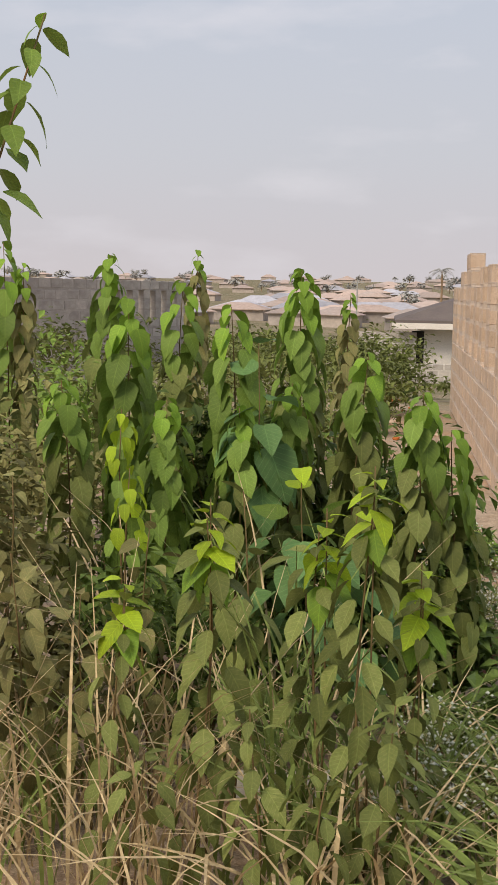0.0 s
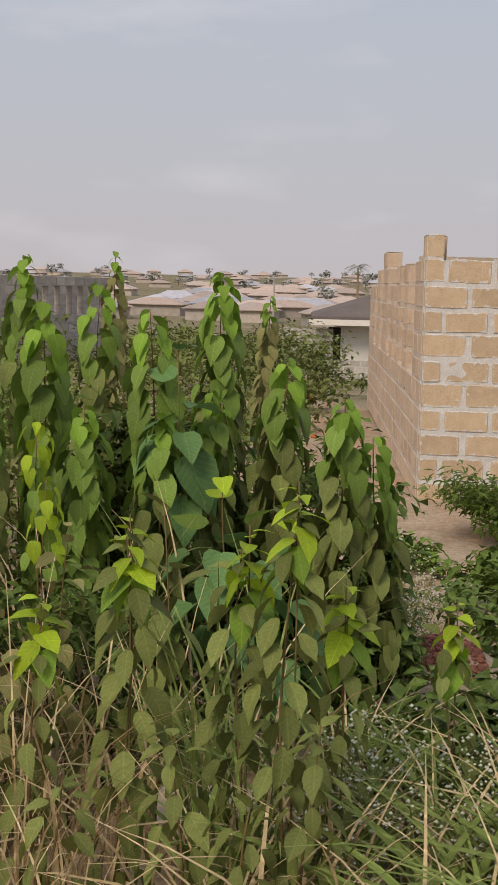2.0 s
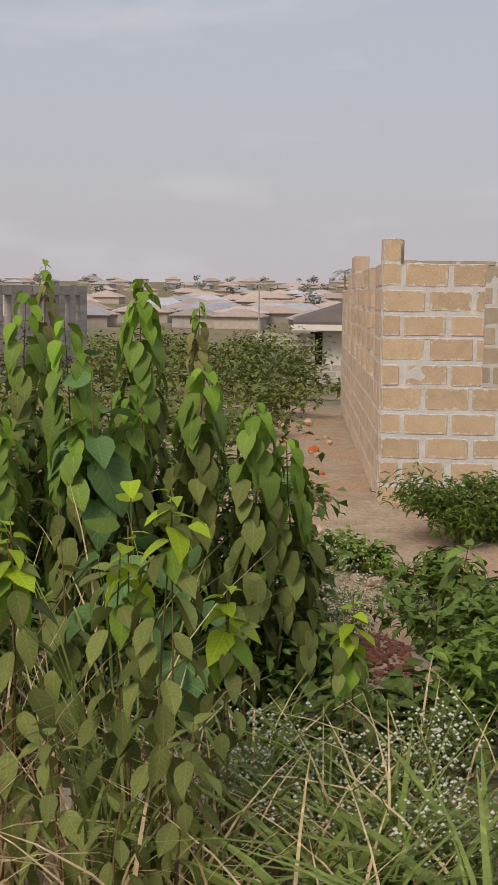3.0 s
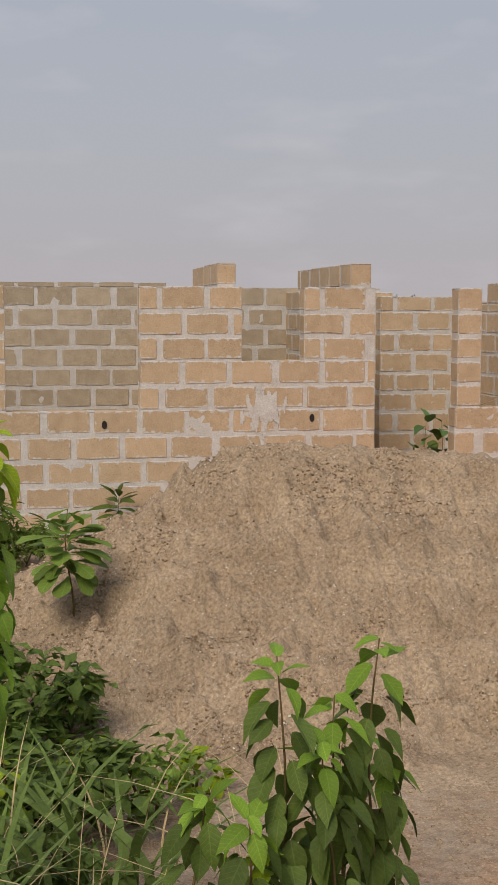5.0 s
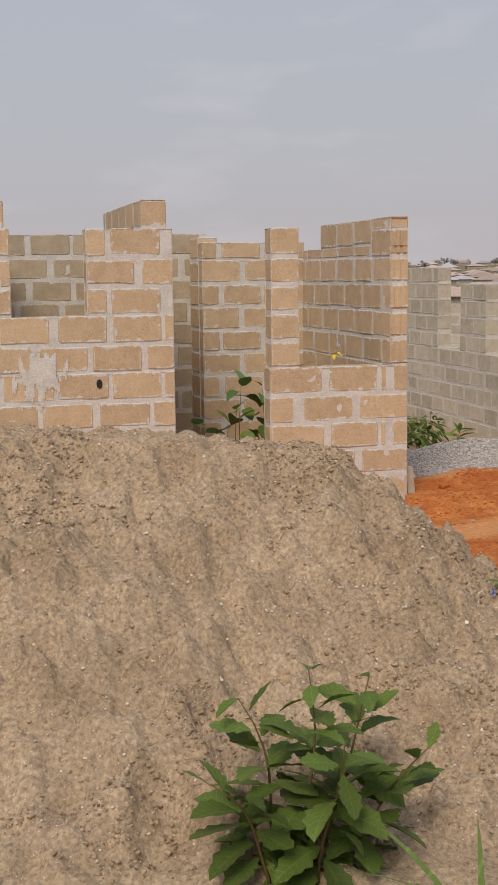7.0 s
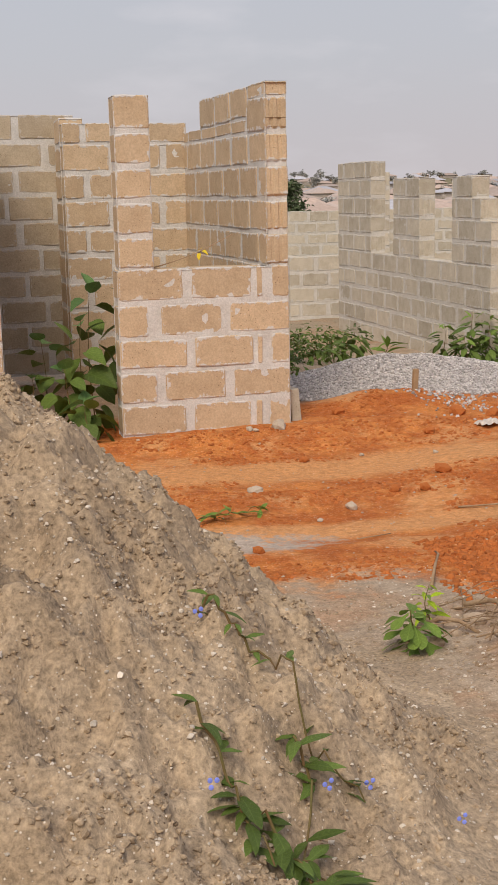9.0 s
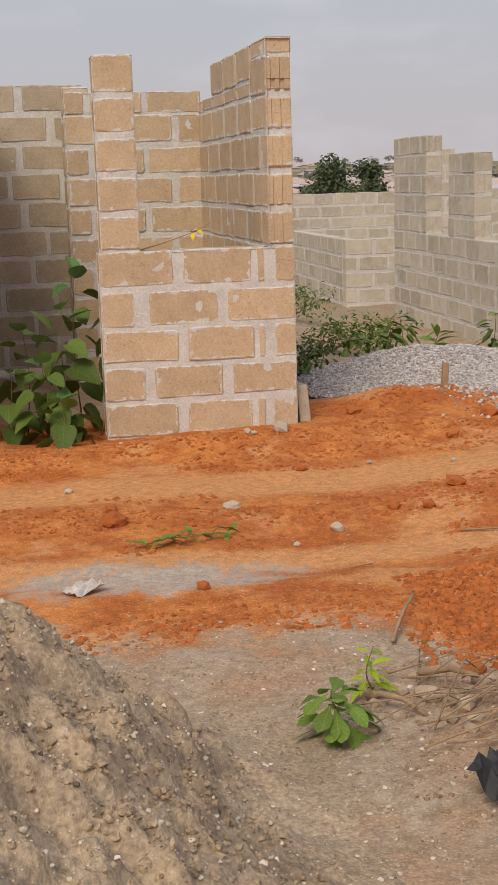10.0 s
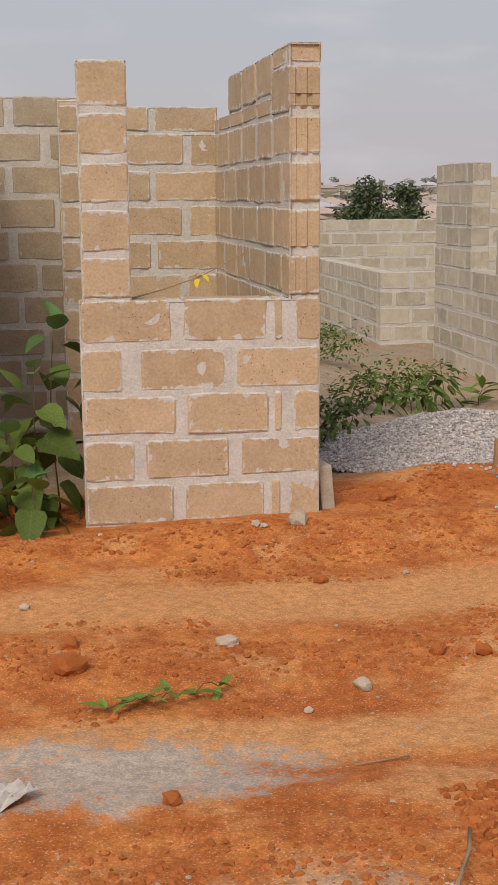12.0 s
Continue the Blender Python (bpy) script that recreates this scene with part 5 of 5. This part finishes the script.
def on_ground(n, x0, x1, y0, y1, lo, hi, rng, where=None):
    out = []
    while len(out) < n:
        x, y = rng.uniform(x0, x1), rng.uniform(y0, y1)
        if where and not where(x, y):
            continue
        s = lo + (hi - lo) * rng.random() ** 3
        out.append((x, y, top_z(x, y) - s * 0.12, s))
    return out


Q = random.Random(77)


def in_clods(x, y):
    d = noise.noise((x * 0.9, y * 2.2, 40.0)) + 0.5 * noise.noise((x * 3, y * 3, 41.0))
    return (d > 0.10 or abs(y - 11.05) < 0.2 or abs(y - 12.8) < 0.16) and abs(y - 10.28) > 0.16 and abs(y - 11.85) > 0.25 and not (abs(y - 10.0) < 0.42 and abs(x - 5.25) < 0.85)


def on_heap(x, y):
    return heap_z(x, y) > ground_z(x, y) + 0.02


def lumpy(x, y):
    return on_heap(x, y) and noise.noise((x * 1.7, y * 1.7, 60.0)) + 0.6 * noise.noise((x * 5, y * 5, 61.0)) > 0.12


scatter("soil_crumbs", "crumbs of red laterite soil", "soil", CLOD, on_ground(14000, 3.6, 9.2, 9.0, 13.9, 0.004, 0.022, Q, in_clods), Q)
scatter("soil_crumbs", "crumbs of red soil heaped by the rubble", "soil", CLOD, on_ground(5000, 6.3, 7.9, 8.45, 9.7, 0.008, 0.030, Q), Q, 0.9)
scatter("sand_crumbs", "crumbs and clots of damp sand on the heap", "sand", SAND, on_ground(15000, 0.4, 5.4, 4.2, 8.0, 0.003, 0.0155, Q, lumpy), Q, 0.85)
scatter("sand_crumbs", "small clots of sand on the heap", "sand", SAND, on_ground(11000, 0.2, 5.6, 4.0, 8.0, 0.003, 0.010, Q, on_heap), Q)
scatter("grit", "pale pebbles in the sandy soil", "gravel", PALE_GRIT, on_ground(2600, 3.4, 7.4, 5.5, 9.2, 0.0025, 0.011, Q), Q)
scatter("grit", "pale pebbles on the red soil", "gravel", PEBBLE, on_ground(900, 3.8, 8.5, 9.2, 13.2, 0.003, 0.013, Q), Q)
scatter("grit", "fine grains and crumbs on the sandy soil", "gravel", SAND, on_ground(14000, 3.6, 6.6, 5.4, 8.8, 0.002, 0.012, Q), Q)
scatter("litter", "dark bits of dry litter on the rubble", "litter", TWIG, on_ground(900, 5.7, 6.6, 7.2, 8.5, 0.003, 0.014, Q), Q)
scatter("grit", "fine grains of sand before the heap", "gravel", SAND, on_ground(12000, 0.2, 4.6, 3.4, 5.4, 0.002, 0.014, Q), Q)
scatter("grit", "pale pebbles on the sandy ground", "gravel", PEBBLE, on_ground(900, -0.8, 4.0, 3.6, 6.0, 0.004, 0.014, Q), Q)
scatter("soil_crumbs", "brownish red rubble crumbs under the weeds", "soil", OLD_BRICK, on_ground(700, -1.4, -0.95, 5.5, 6.2, 0.008, 0.035, Q), Q)
scatter("grit", "pale pebbles on the sand heap", "gravel", PALE_GRIT, on_ground(8500, 0.4, 5.6, 4.2, 7.6, 0.002, 0.008, Q, on_heap), Q)
# Dark crumbs paint the shade of small pits in the sand.
scatter("sand_crumbs", "dark crumbs imitating shaded pits on the heap", "sand", PIT_GRIT, on_ground(6500, 0.4, 5.6, 4.2, 7.6, 0.002, 0.0085, Q, lumpy), Q)
scatter("sand_crumbs", "dark crumbs imitating shaded pits in the trodden sand", "sand", PIT_GRIT, on_ground(3500, 0.6, 6.6, 4.0, 8.9, 0.002, 0.006, Q), Q)


scatter("soil_lumps", "heaped rounded lumps of red soil by the rubble", "soil", CLOD, on_ground(460, 6.08, 7.3, 8.35, 8.95, 0.012, 0.036, Q), Q, 0.85)


def stone_heap():
    def hz(x, y):
        dx, dy = (x - 8.25) / 1.35, (y - 15.0) / 1.05
        dx *= 0.72 if dx > 0 else 1.0
        d = math.hypot(dx, dy)
        return 0.40 * (1.06 - math.sqrt(d * d + 0.05)) + 0.035 * noise.noise((x * 2.2, y * 2.2, 8)) + 0.015 * noise.noise((x * 7, y * 7, 9)) if d < 1.04 else -9

    def cap(x, y):
        return hz(x, y) + ground_z(x, y) * 0.6

    xs, ys = np.arange(6.8, 10.3, 0.06), np.arange(13.8, 16.2, 0.06)
    n = len(xs)
    verts = [(x, y, cap(x, y)) for y in ys for x in xs]
    faces = [(j * n + i, j * n + i + 1, (j + 1) * n + i + 1, (j + 1) * n + i) for j in range(len(ys) - 1) for i in range(n - 1)
             if min(verts[k][2] for k in (j * n + i, j * n + i + 1, (j + 1) * n + i + 1, (j + 1) * n + i)) > -0.5]
    used = sorted({k for f in faces for k in f})
    at = {k: m for m, k in enumerate(used)}
    h = raw("gravel_heap", [verts[k] for k in used], [tuple(at[k] for k in f) for f in faces], STONE, None, "", True)
    tagged(h, "heap of pale grey crushed stone beside the red soil", "gravel heap")
    spots = []
    while len(spots) < 15000:
        x, y = Q.uniform(6.9, 10.2), Q.uniform(13.85, 15.7)
        z = hz(x, y)
        if z > 0.0:
            spots.append((x, y, cap(x, y) + 0.006, Q.uniform(0.006, 0.015)))
    for _ in range(260):
        x, y = Q.gauss(8.25, 0.28), Q.gauss(13.55, 0.25)
        spots.append((x, y, top_z(x, y) + 0.006, Q.uniform(0.008, 0.02)))
    scatter("crushed_stone", "loose pale grey chippings", "gravel", STONE, spots, Q, 0.8)


stone_heap()

for x, y, s in ((6.46, 12.9, 0.075), (6.22, 12.86, 0.04), (6.26, 12.83, 0.025), (5.83, 11.23, 0.055), (6.3, 10.7, 0.045), (5.35, 12.9, 0.02), (6.9, 12.2, 0.022), (7.4, 12.0, 0.025), (6.05, 10.55, 0.025), (4.95, 11.9, 0.03)):
    stone("pale stone lying on the red soil", x, y, s, FIELD_STONE, Q, "pale stones on the red soil")
for x, y, s in ((5.15, 10.95, 0.085), (5.16, 11.25, 0.05), (7.18, 11.33, 0.07), (6.88, 10.92, 0.05), (6.42, 12.1, 0.04), (7.6, 12.6, 0.05), (8.05, 13.1, 0.09), (8.3, 12.95, 0.07), (7.1, 13.35, 0.06), (6.7, 11.0, 0.05), (5.45, 9.72, 0.04), (6.2, 8.35, 0.05), (6.85, 9.3, 0.06), (7.05, 9.55, 0.07), (6.95, 9.15, 0.05)):
    stone("clod of red laterite soil", x, y, s, CLOD, Q, "red clods", "clod", "clod")
for k in range(26):
    x, y = Q.gauss(6.02, 0.14), Q.gauss(8.05, 0.26)
    stone("grey concrete rubble piece among dry stalks", x, y, Q.uniform(0.018, 0.05), PEBBLE, Q, "rubble pieces", "rubble", "rubble")


def stick(label, pts, r0, r1, material=None, category="stick", group="dry sticks"):
    x, y, _ = pts[0]
    z0 = top_z(x, y)
    v, f = tube([(px - x, py - y, top_z(px, py) - z0 + pz) for px, py, pz in pts], r0, r1, 6)
    o = raw("stick", v, f, material or TWIG, None, label, True)
    o.matrix_basis = pose(x, y, z0)
    return tagged(o, category=category, group=group)


stick("dry bent branch lying on the red soil", [(6.02, 8.75, 0.02), (6.12, 8.95, 0.05), (6.22, 9.15, 0.06), (6.29, 9.35, 0.03)], 0.009, 0.006)
stick("thin dry stick on the red soil", [(6.9, 10.45, 0.01), (7.15, 10.35, 0.02), (7.4, 10.3, 0.01)], 0.006, 0.004)
stick("thin dry stick on the red soil", [(6.1, 10.0, 0.01), (6.3, 10.02, 0.015)], 0.004, 0.003)
for k in range(40):
    a, l = Q.uniform(-0.6, 1.3), Q.uniform(0.2, 0.6)
    x, y = Q.gauss(5.98, 0.14), Q.gauss(7.95, 0.25)
    stick("dry straw stalk on the rubble", [(x, y, 0.03), (x + l * 0.5 * math.cos(a), y + l * 0.5 * math.sin(a), Q.uniform(0.04, 0.12)), (x + l * math.cos(a), y + l * math.sin(a), 0.03)], Q.uniform(0.002, 0.0045), 0.0015)
stick("gnarled root on the rubble", [(5.78, 8.22, 0.0), (5.79, 8.12, 0.05), (5.84, 8.03, 0.05), (5.90, 7.97, 0.0)], 0.013, 0.008)
stick("weathered branch on the rubble", [(5.97, 8.28, 0.04), (6.06, 8.22, 0.06), (6.13, 8.15, 0.05)], 0.014, 0.009)


def slab(name, label, category, x, y, z, size, turn, material, tilt=(0, 0), bev=0.006):
    bm = bmesh.new()
    bmesh.ops.create_cube(bm, size=1.0, matrix=Matrix.Diagonal((*size, 1)))
    bmesh.ops.bevel(bm, geom=bm.edges[:], offset=bev, segments=1, affect="EDGES")
    rng = random.Random(int(x * 100))
    for v in bm.verts:
        v.co += Vector((rng.uniform(-1, 1), rng.uniform(-1, 1), rng.uniform(-1, 1))) * bev * 0.4
    o = part(name, bm, material, None, label)
    o.matrix_basis = pose(x, y, z, tilt[0], tilt[1], turn)
    return tagged(o, category=category)


slab("wooden_peg", "upright wooden peg driven in beside the gravel heap", "peg", 7.93, 13.72, ground_z(7.93, 13.72) + 0.07, (0.05, 0.035, 0.24), 10, WOOD, (0, 3))
slab("broken_block", "broken grey block leaning against the end wall", "block", 6.70, 13.35, 0.15, (0.08, 0.2, 0.30), 5, BLOCK_GREY, (0, -5))
slab("cement_slab", "flat grey slab half hidden under the weeds", "slab", -1.98, 4.05, ground_z(-1.98, 4.05) + 0.03, (0.7, 0.3, 0.07), 8, BLOCK_GREY)
slab("fallen_block", "loose grey block in the long grass", "block", -1.75, 3.8, ground_z(-1.75, 3.8) + 0.08, (0.42, 0.2, 0.2), 20, BLOCK_GREY)


def crumple(name, label, category, x, y, w, d, h, material, seed):
    """A crumpled scrap of sheet lying on the soil."""
    rng = random.Random(seed)
    n = 7
    verts = [((i / n - 0.5) * w + rng.uniform(-0.1, 0.1) * w / n, (j / n - 0.5) * d + rng.uniform(-0.1, 0.1) * d / n, rng.random() * h) for j in range(n + 1) for i in range(n + 1)]
    faces = [(j * (n + 1) + i, j * (n + 1) + i + 1, (j + 1) * (n + 1) + i + 1, (j + 1) * (n + 1) + i) for j in range(n) for i in range(n)]
    o = raw(name, verts, faces, material, None, label)
    o.matrix_basis = pose(x, y, top_z(x, y) + 0.01, 0, 0, rng.uniform(0, 60))
    sol = o.modifiers.new("thick", "SOLIDIFY")
    sol.thickness = 0.002
    return tagged(o, category=category)


crumple("plastic_scrap", "small whitish plastic scrap under the grass tuft", "plastic", 2.88, 4.33, 0.07, 0.06, 0.03, PAPER, 9)
crumple("paper_scrap", "torn pale paper scrap on the soil", "paper", 4.93, 9.80, 0.20, 0.11, 0.03, PAPER, 3)
crumple("paper_scrap", "crumpled yellowish scrap by the gravel heap", "paper", 8.14, 12.65, 0.24, 0.15, 0.035, PAPER, 4)
crumple("plastic_bag", "torn black plastic bag on the rubble", "plastic bag", 5.93, 7.3, 0.2, 0.2, 0.11, BLACK, 5)
for x, z, y in ((1.47, 1.16, FY), (3.70, 1.205, FY)):
    bm = bmesh.new()
    bmesh.ops.create_cone(bm, cap_ends=True, segments=10, radius1=0.042, radius2=0.030, depth=0.03)
    o = part("putlog_hole", bm, DARK, None, "dark round hole knocked through a block")
    o.matrix_basis = pose(x, y - 0.002, z, 90, 0, 0) @ Matrix.Diagonal((0.8, 1.25, 1, 1))
    tagged(o, category="hole", kind="structure")

# ---- distance ----
def mesh_box(verts, faces, x0, x1, y0, y1, z0, z1):
    i = len(verts)
    verts += [(x0, y0, z0), (x1, y0, z0), (x1, y1, z0), (x0, y1, z0), (x0, y0, z1), (x1, y0, z1), (x1, y1, z1), (x0, y1, z1)]
    faces += [(i, i + 1, i + 5, i + 4), (i + 1, i + 2, i + 6, i + 5), (i + 2, i + 3, i + 7, i + 6), (i + 3, i, i + 4, i + 7), (i + 4, i + 5, i + 6, i + 7), (i + 3, i + 2, i + 1, i)]


def hip_roof(w, d, h, over, z):
    """A thick hipped roof over a w x d plan."""
    W, D = w / 2 + over, d / 2 + over
    r = max(0.1, W - D)
    v = [(-W, -D, z - 0.18), (W, -D, z - 0.18), (W, D, z - 0.18), (-W, D, z - 0.18), (-W, -D, z), (W, -D, z), (W, D, z), (-W, D, z), (-r, 0, z + h), (r, 0, z + h)]
    f = [(3, 2, 1, 0), (0, 1, 5, 4), (1, 2, 6, 5), (2, 3, 7, 6), (3, 0, 4, 7), (4, 5, 9, 8), (5, 6, 9), (6, 7, 8, 9), (7, 4, 8)]
    return v, f


def house(label, x, y, z, w, d, h, rh, turn, wall, roof, group="", over=0.6, windows=3):
    e = empty("house", x, y, z, label, "house", group, turn)
    v, f = [], []
    mesh_box(v, f, -w / 2, w / 2, -d / 2, d / 2, -1.0, h)
    raw("wall", v, f, wall, e)
    v, f = hip_roof(w, d, rh, over, h + 0.15)
    raw("roof", v, f, roof, e)
    for k in range(windows):
        v, f = [], []
        cx = -w / 2 + w * (k + 0.5) / windows
        mesh_box(v, f, cx - 0.6, cx + 0.6, -d / 2 - 0.03, -d / 2 + 0.05, 0.9, 2.0)
        raw("window", v, f, DARK, e)
    return e


def near_house():
    """The pale bungalow behind the side wall, with its brown hipped roof, white eaves and a low block fence."""
    e = empty("bungalow", 4.2, 62, -2.0, "pale plastered bungalow with a brown hipped roof", "house", "", 0)
    v, f = [], []
    mesh_box(v, f, -4.6, 5, -4, 4, -0.5, 2.65)
    raw("wall", v, f, PLASTER, e)
    v, f = hip_roof(9.6, 8, 1.7, 1.0, 3.0)
    raw("roof", v, f, ROOF, e)
    v, f = [], []
    mesh_box(v, f, -5.9, 6, -5.15, -5.02, 2.62, 2.88)
    raw("fascia", v, f, PLASTER, e, "white eaves board")
    v, f = [], []
    mesh_box(v, f, -5.0, -4.45, -4.05, -3.6, 0.0, 2.5)
    raw("door", v, f, DARK, e, "dark slatted side door")
    masonry("fence_house", "low grey block fence before the bungalow", -0.6, 55.5, 0, -1.9, [0.26] * 5, [(0, 4, [(0, 8.0)])], seed=31, res=0.5, block=WEATHERED, mortar=MORTAR_GREY)
    masonry("fence_left_of_house", "grey block boundary wall beside the bungalow", -3.4, 57.5, 0, -1.9, [0.26] * 9, [(0, 9, [(0, 2.8)])], seed=32, res=0.5, block=WEATHERED, mortar=MORTAR_GREY)


near_house()


def boundary_wall():
    """The long weathered boundary wall on the far side of the plot, with upright slots near its end."""
    turn = 73
    masonry("fence_plot", "long weathered grey block boundary wall with upright slots", -11.0, 22.0, turn, 0.0, [0.24] * 10,
            [(0, 10, [(0, 8.2)]), (0, 6, [(8.2, 13.0)]), (6, 9, [(8.2, 8.5)] + [(8.9 + 0.62 * k, 9.22 + 0.62 * k) for k in range(6)] + [(12.6, 13.0)]), (9, 10, [(8.2, 13.0)])],
            seed=33, res=0.3, block=WEATHERED, mortar=WEATHERED, thick=0.2)


boundary_wall()
T = random.Random(5)
for k in range(380):
    y = 260 * (1450 / 260) ** (T.random() ** 0.9)
    x = T.uniform(-0.32, 0.60) * y + T.uniform(-6, 6)
    if -0.02 * y < x < 0.10 * y and y < 75:
        continue
    z = fall(y) - 0.2
    s = 0.85 + y / 2500
    # Roof and wall colours carry painted haze.
    house("distant bungalow with a rusty roof paled by painted haze" if k % 4 else "distant bungalow with a grey sheet roof paled by painted haze", x, y, z, T.uniform(9, 15) * s, T.uniform(8, 11) * s, 2.8, T.uniform(1.4, 2.4) * s, T.uniform(-25, 25),
          HAZED_WALL, HAZED_ROOF if k % 4 else HAZED_ROOF_GREY, "town on the far slope", 0.7, 3 if y < 250 else 0)


def tree(label, x, y, z, h, r, count, size, rng, material, group="", lumps=14):
    e = empty("tree", x, y, z, label, "tree", group)
    v, f = tube([(0, 0, -0.5), (0.1, 0, h * 0.3), (0, 0.1, h * 0.6)], 0.06 * h ** 0.7, 0.03 * h ** 0.7, 7)
    raw("trunk", v, f, TWIG, e)
    clumps = []
    for k in range(lumps):
        a, q = rng.uniform(0, 6.28), rng.random() ** 0.5
        clumps.append((math.cos(a) * q * r * 0.8, math.sin(a) * q * r * 0.8, h * rng.uniform(0.5, 0.86), r * rng.uniform(0.25, 0.45)))
    for cx, cy, cz, cr in clumps[:6]:
        v, f = tube([(0, 0, h * 0.3), (cx * 0.5, cy * 0.5, cz * 0.7), (cx, cy, cz)], 0.03 * h ** 0.7, 0.008 * h, 5)
        raw("limb", v, f, TWIG, e)
    spots = []
    for _ in range(count):
        cx, cy, cz, cr = rng.choice(clumps)
        d = Vector((rng.gauss(0, 1), rng.gauss(0, 1), rng.gauss(0, 1))).normalized() * (rng.random() ** 0.35) * cr
        spots.append((cx + d.x, cy + d.y, cz + d.z * 0.8))
    v, f = leaf_cloud(spots, size, rng, 0.7, 0.6)
    raw("crown", v, f, material, e)
    return e


tree("round dense green tree beyond the walls", 19.3, 60, -2.2, 5.2, 2.2, 6000, 0.22, T, TREE_LEAF, lumps=20)
for k in range(150):
    y = T.uniform(300, 1500)
    x = T.uniform(-0.32, 0.60) * y
    s = T.uniform(0.6, 1.2) * (0.8 + y / 1600)
    tree("tree in the distant town, haze painted into its crown", x, y, fall(y) - 0.5, 6.5 * s, 3.4 * s, 140, 1.3 * s, T, HAZED_GREY, "trees in the town", 9)


def palm(label, x, y, z, h, size, fronds, rng, material):
    e = empty("palm", x, y, z, label, "palm tree", "palms")
    v, f = tube([(0, 0, 0), (0.1, 0, h * 0.5), (0, 0.05, h)], size * 0.09, size * 0.07, 7)
    raw("trunk", v, f, TWIG, e)
    for k in range(fronds):
        a, up = rng.uniform(0, 6.28), rng.uniform(0.1, 1.1)
        verts, faces = [], []
        rib = [Vector((math.cos(a) * size * t * math.cos(up * (1 - t)), math.sin(a) * size * t * math.cos(up * (1 - t)), h + size * (math.sin(up) * t - 0.75 * t * t))) for t in [i / 12 for i in range(13)]]
        side = Vector((-math.sin(a), math.cos(a), 0))
        for i in range(1, 13):
            for s in (-1, 1):
                j = len(verts)
                p, l = rib[i], size * 0.28 * math.sin(math.pi * (0.15 + 0.8 * i / 13))
                d = rib[i] - rib[i - 1]
                verts += [tuple(p), tuple(p + d * 0.55), tuple(p + side * s * l + d * 1.2 - Vector((0, 0, l * 0.5)))]
                faces.append((j, j + 1, j + 2))
        raw("frond", verts, faces, material, e)


palm("stout palm beyond the second house", 34.0, 78, -3.8, 2.6, 2.9, 34, T, TREE_LEAF)
# The far palm's fronds take the same colour with haze in it.
palm("tall palm far off in the town", 17, 480, fall(480), 14, 5.0, 16, T, HAZED_GREY)
for x, y, rx, h, n in ((-1.9, 43, 1.9, 1.9, 1500), (-4.2, 38, 2.2, 1.9, 1600), (-6.6, 40, 2.4, 1.9, 1500), (-2.2, 33, 1.5, 1.0, 1100), (0.2, 30, 1.1, 0.8, 800), (-4.2, 30, 1.9, 1.3, 1300), (-6.8, 32, 2.2, 1.7, 1300), (-1.8, 24, 1.0, 0.7, 700),
                        (-4.6, 22, 1.8, 1.2, 1300), (-7.4, 24, 2.2, 1.7, 1500), (-2.9, 17, 1.1, 0.9, 1100), (-5.5, 15, 1.6, 1.3, 1500), (-8.2, 18, 2.0, 1.8, 1500), (-4.0, 13, 1.0, 0.9, 1100), (-1.6, 13.5, 0.35, 0.3, 300), (-2.3, 20.5, 0.8, 0.5, 500), (-3.2, 50, 1.9, 2.2, 900)):
    bush("overgrown thicket on the rough ground", x, y, rx, rx * 0.8, h, n, 0.07 + y * 0.0035, T, LEAF_DUSTY, 12, 0.5, group="thickets on the rough ground")
for k in range(46):
    y = T.uniform(9.0, 30)
    x = -0.75 - abs(T.gauss(0, 0.45)) - 0.01 * y
    stone("lump of pale rubble along the side wall", x, y, T.uniform(0.03, 0.10), PEBBLE if k % 3 else CLOD, T, "rubble along the side wall", "rubble", "rubble")


def pole(x, y, h):
    e = empty("power_pole", x, y, fall(y) - 0.3, "slim wooden power pole in the town", "power pole", "power poles")
    v, f = tube([(0, 0, 0), (0, 0, h)], 0.10, 0.07, 8)
    # Post and crossarms share the haze-paled foliage colour.
    raw("post", v, f, HAZED_GREY, e)
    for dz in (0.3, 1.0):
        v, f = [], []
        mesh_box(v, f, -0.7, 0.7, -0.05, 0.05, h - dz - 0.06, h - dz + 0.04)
        raw("crossarm", v, f, HAZED_GREY, e)


pole(-5.2, 130, 8.6)


def mortar_smear(x0, x1, z0, z1, y, seed):
    """Splashed mortar left on the block face: thin uneven islands."""
    verts, faces, at = [], [], {}
    n = int((x1 - x0) / 0.015), int((z1 - z0) / 0.015)
    def dense(i, j):
        u, w = i / n[0], j / n[1]
        return 1.0 - 1.7 * math.hypot(u - 0.5, (w - 0.6) * 0.9) + 0.75 * noise.noise((u * 9, w * 2.2, seed)) + 0.25 * noise.noise((u * 20, w * 6, seed + 3))
    for j in range(n[1]):
        for i in range(n[0]):
            if dense(i + 0.5, j + 0.5) > 0.42:
                q = []
                for a, b in ((i, j), (i + 1, j), (i + 1, j + 1), (i, j + 1)):
                    if (a, b) not in at:
                        at[(a, b)] = len(verts)
                        verts.append((x0 + (x1 - x0) * a / n[0], y - 0.006 - 0.006 * max(0, dense(a, b) - 0.42), z0 + (z1 - z0) * b / n[1]))
                    q.append(at[(a, b)])
                faces.append(tuple(q))
    o = raw("mortar_smear", verts, faces, MORTAR, None, "pale mortar splashed over the tan blocks", True)
    tagged(o, category="mortar", kind="structure")


mortar_smear(2.9, 3.45, 0.98, 1.5, FY, 4.0)
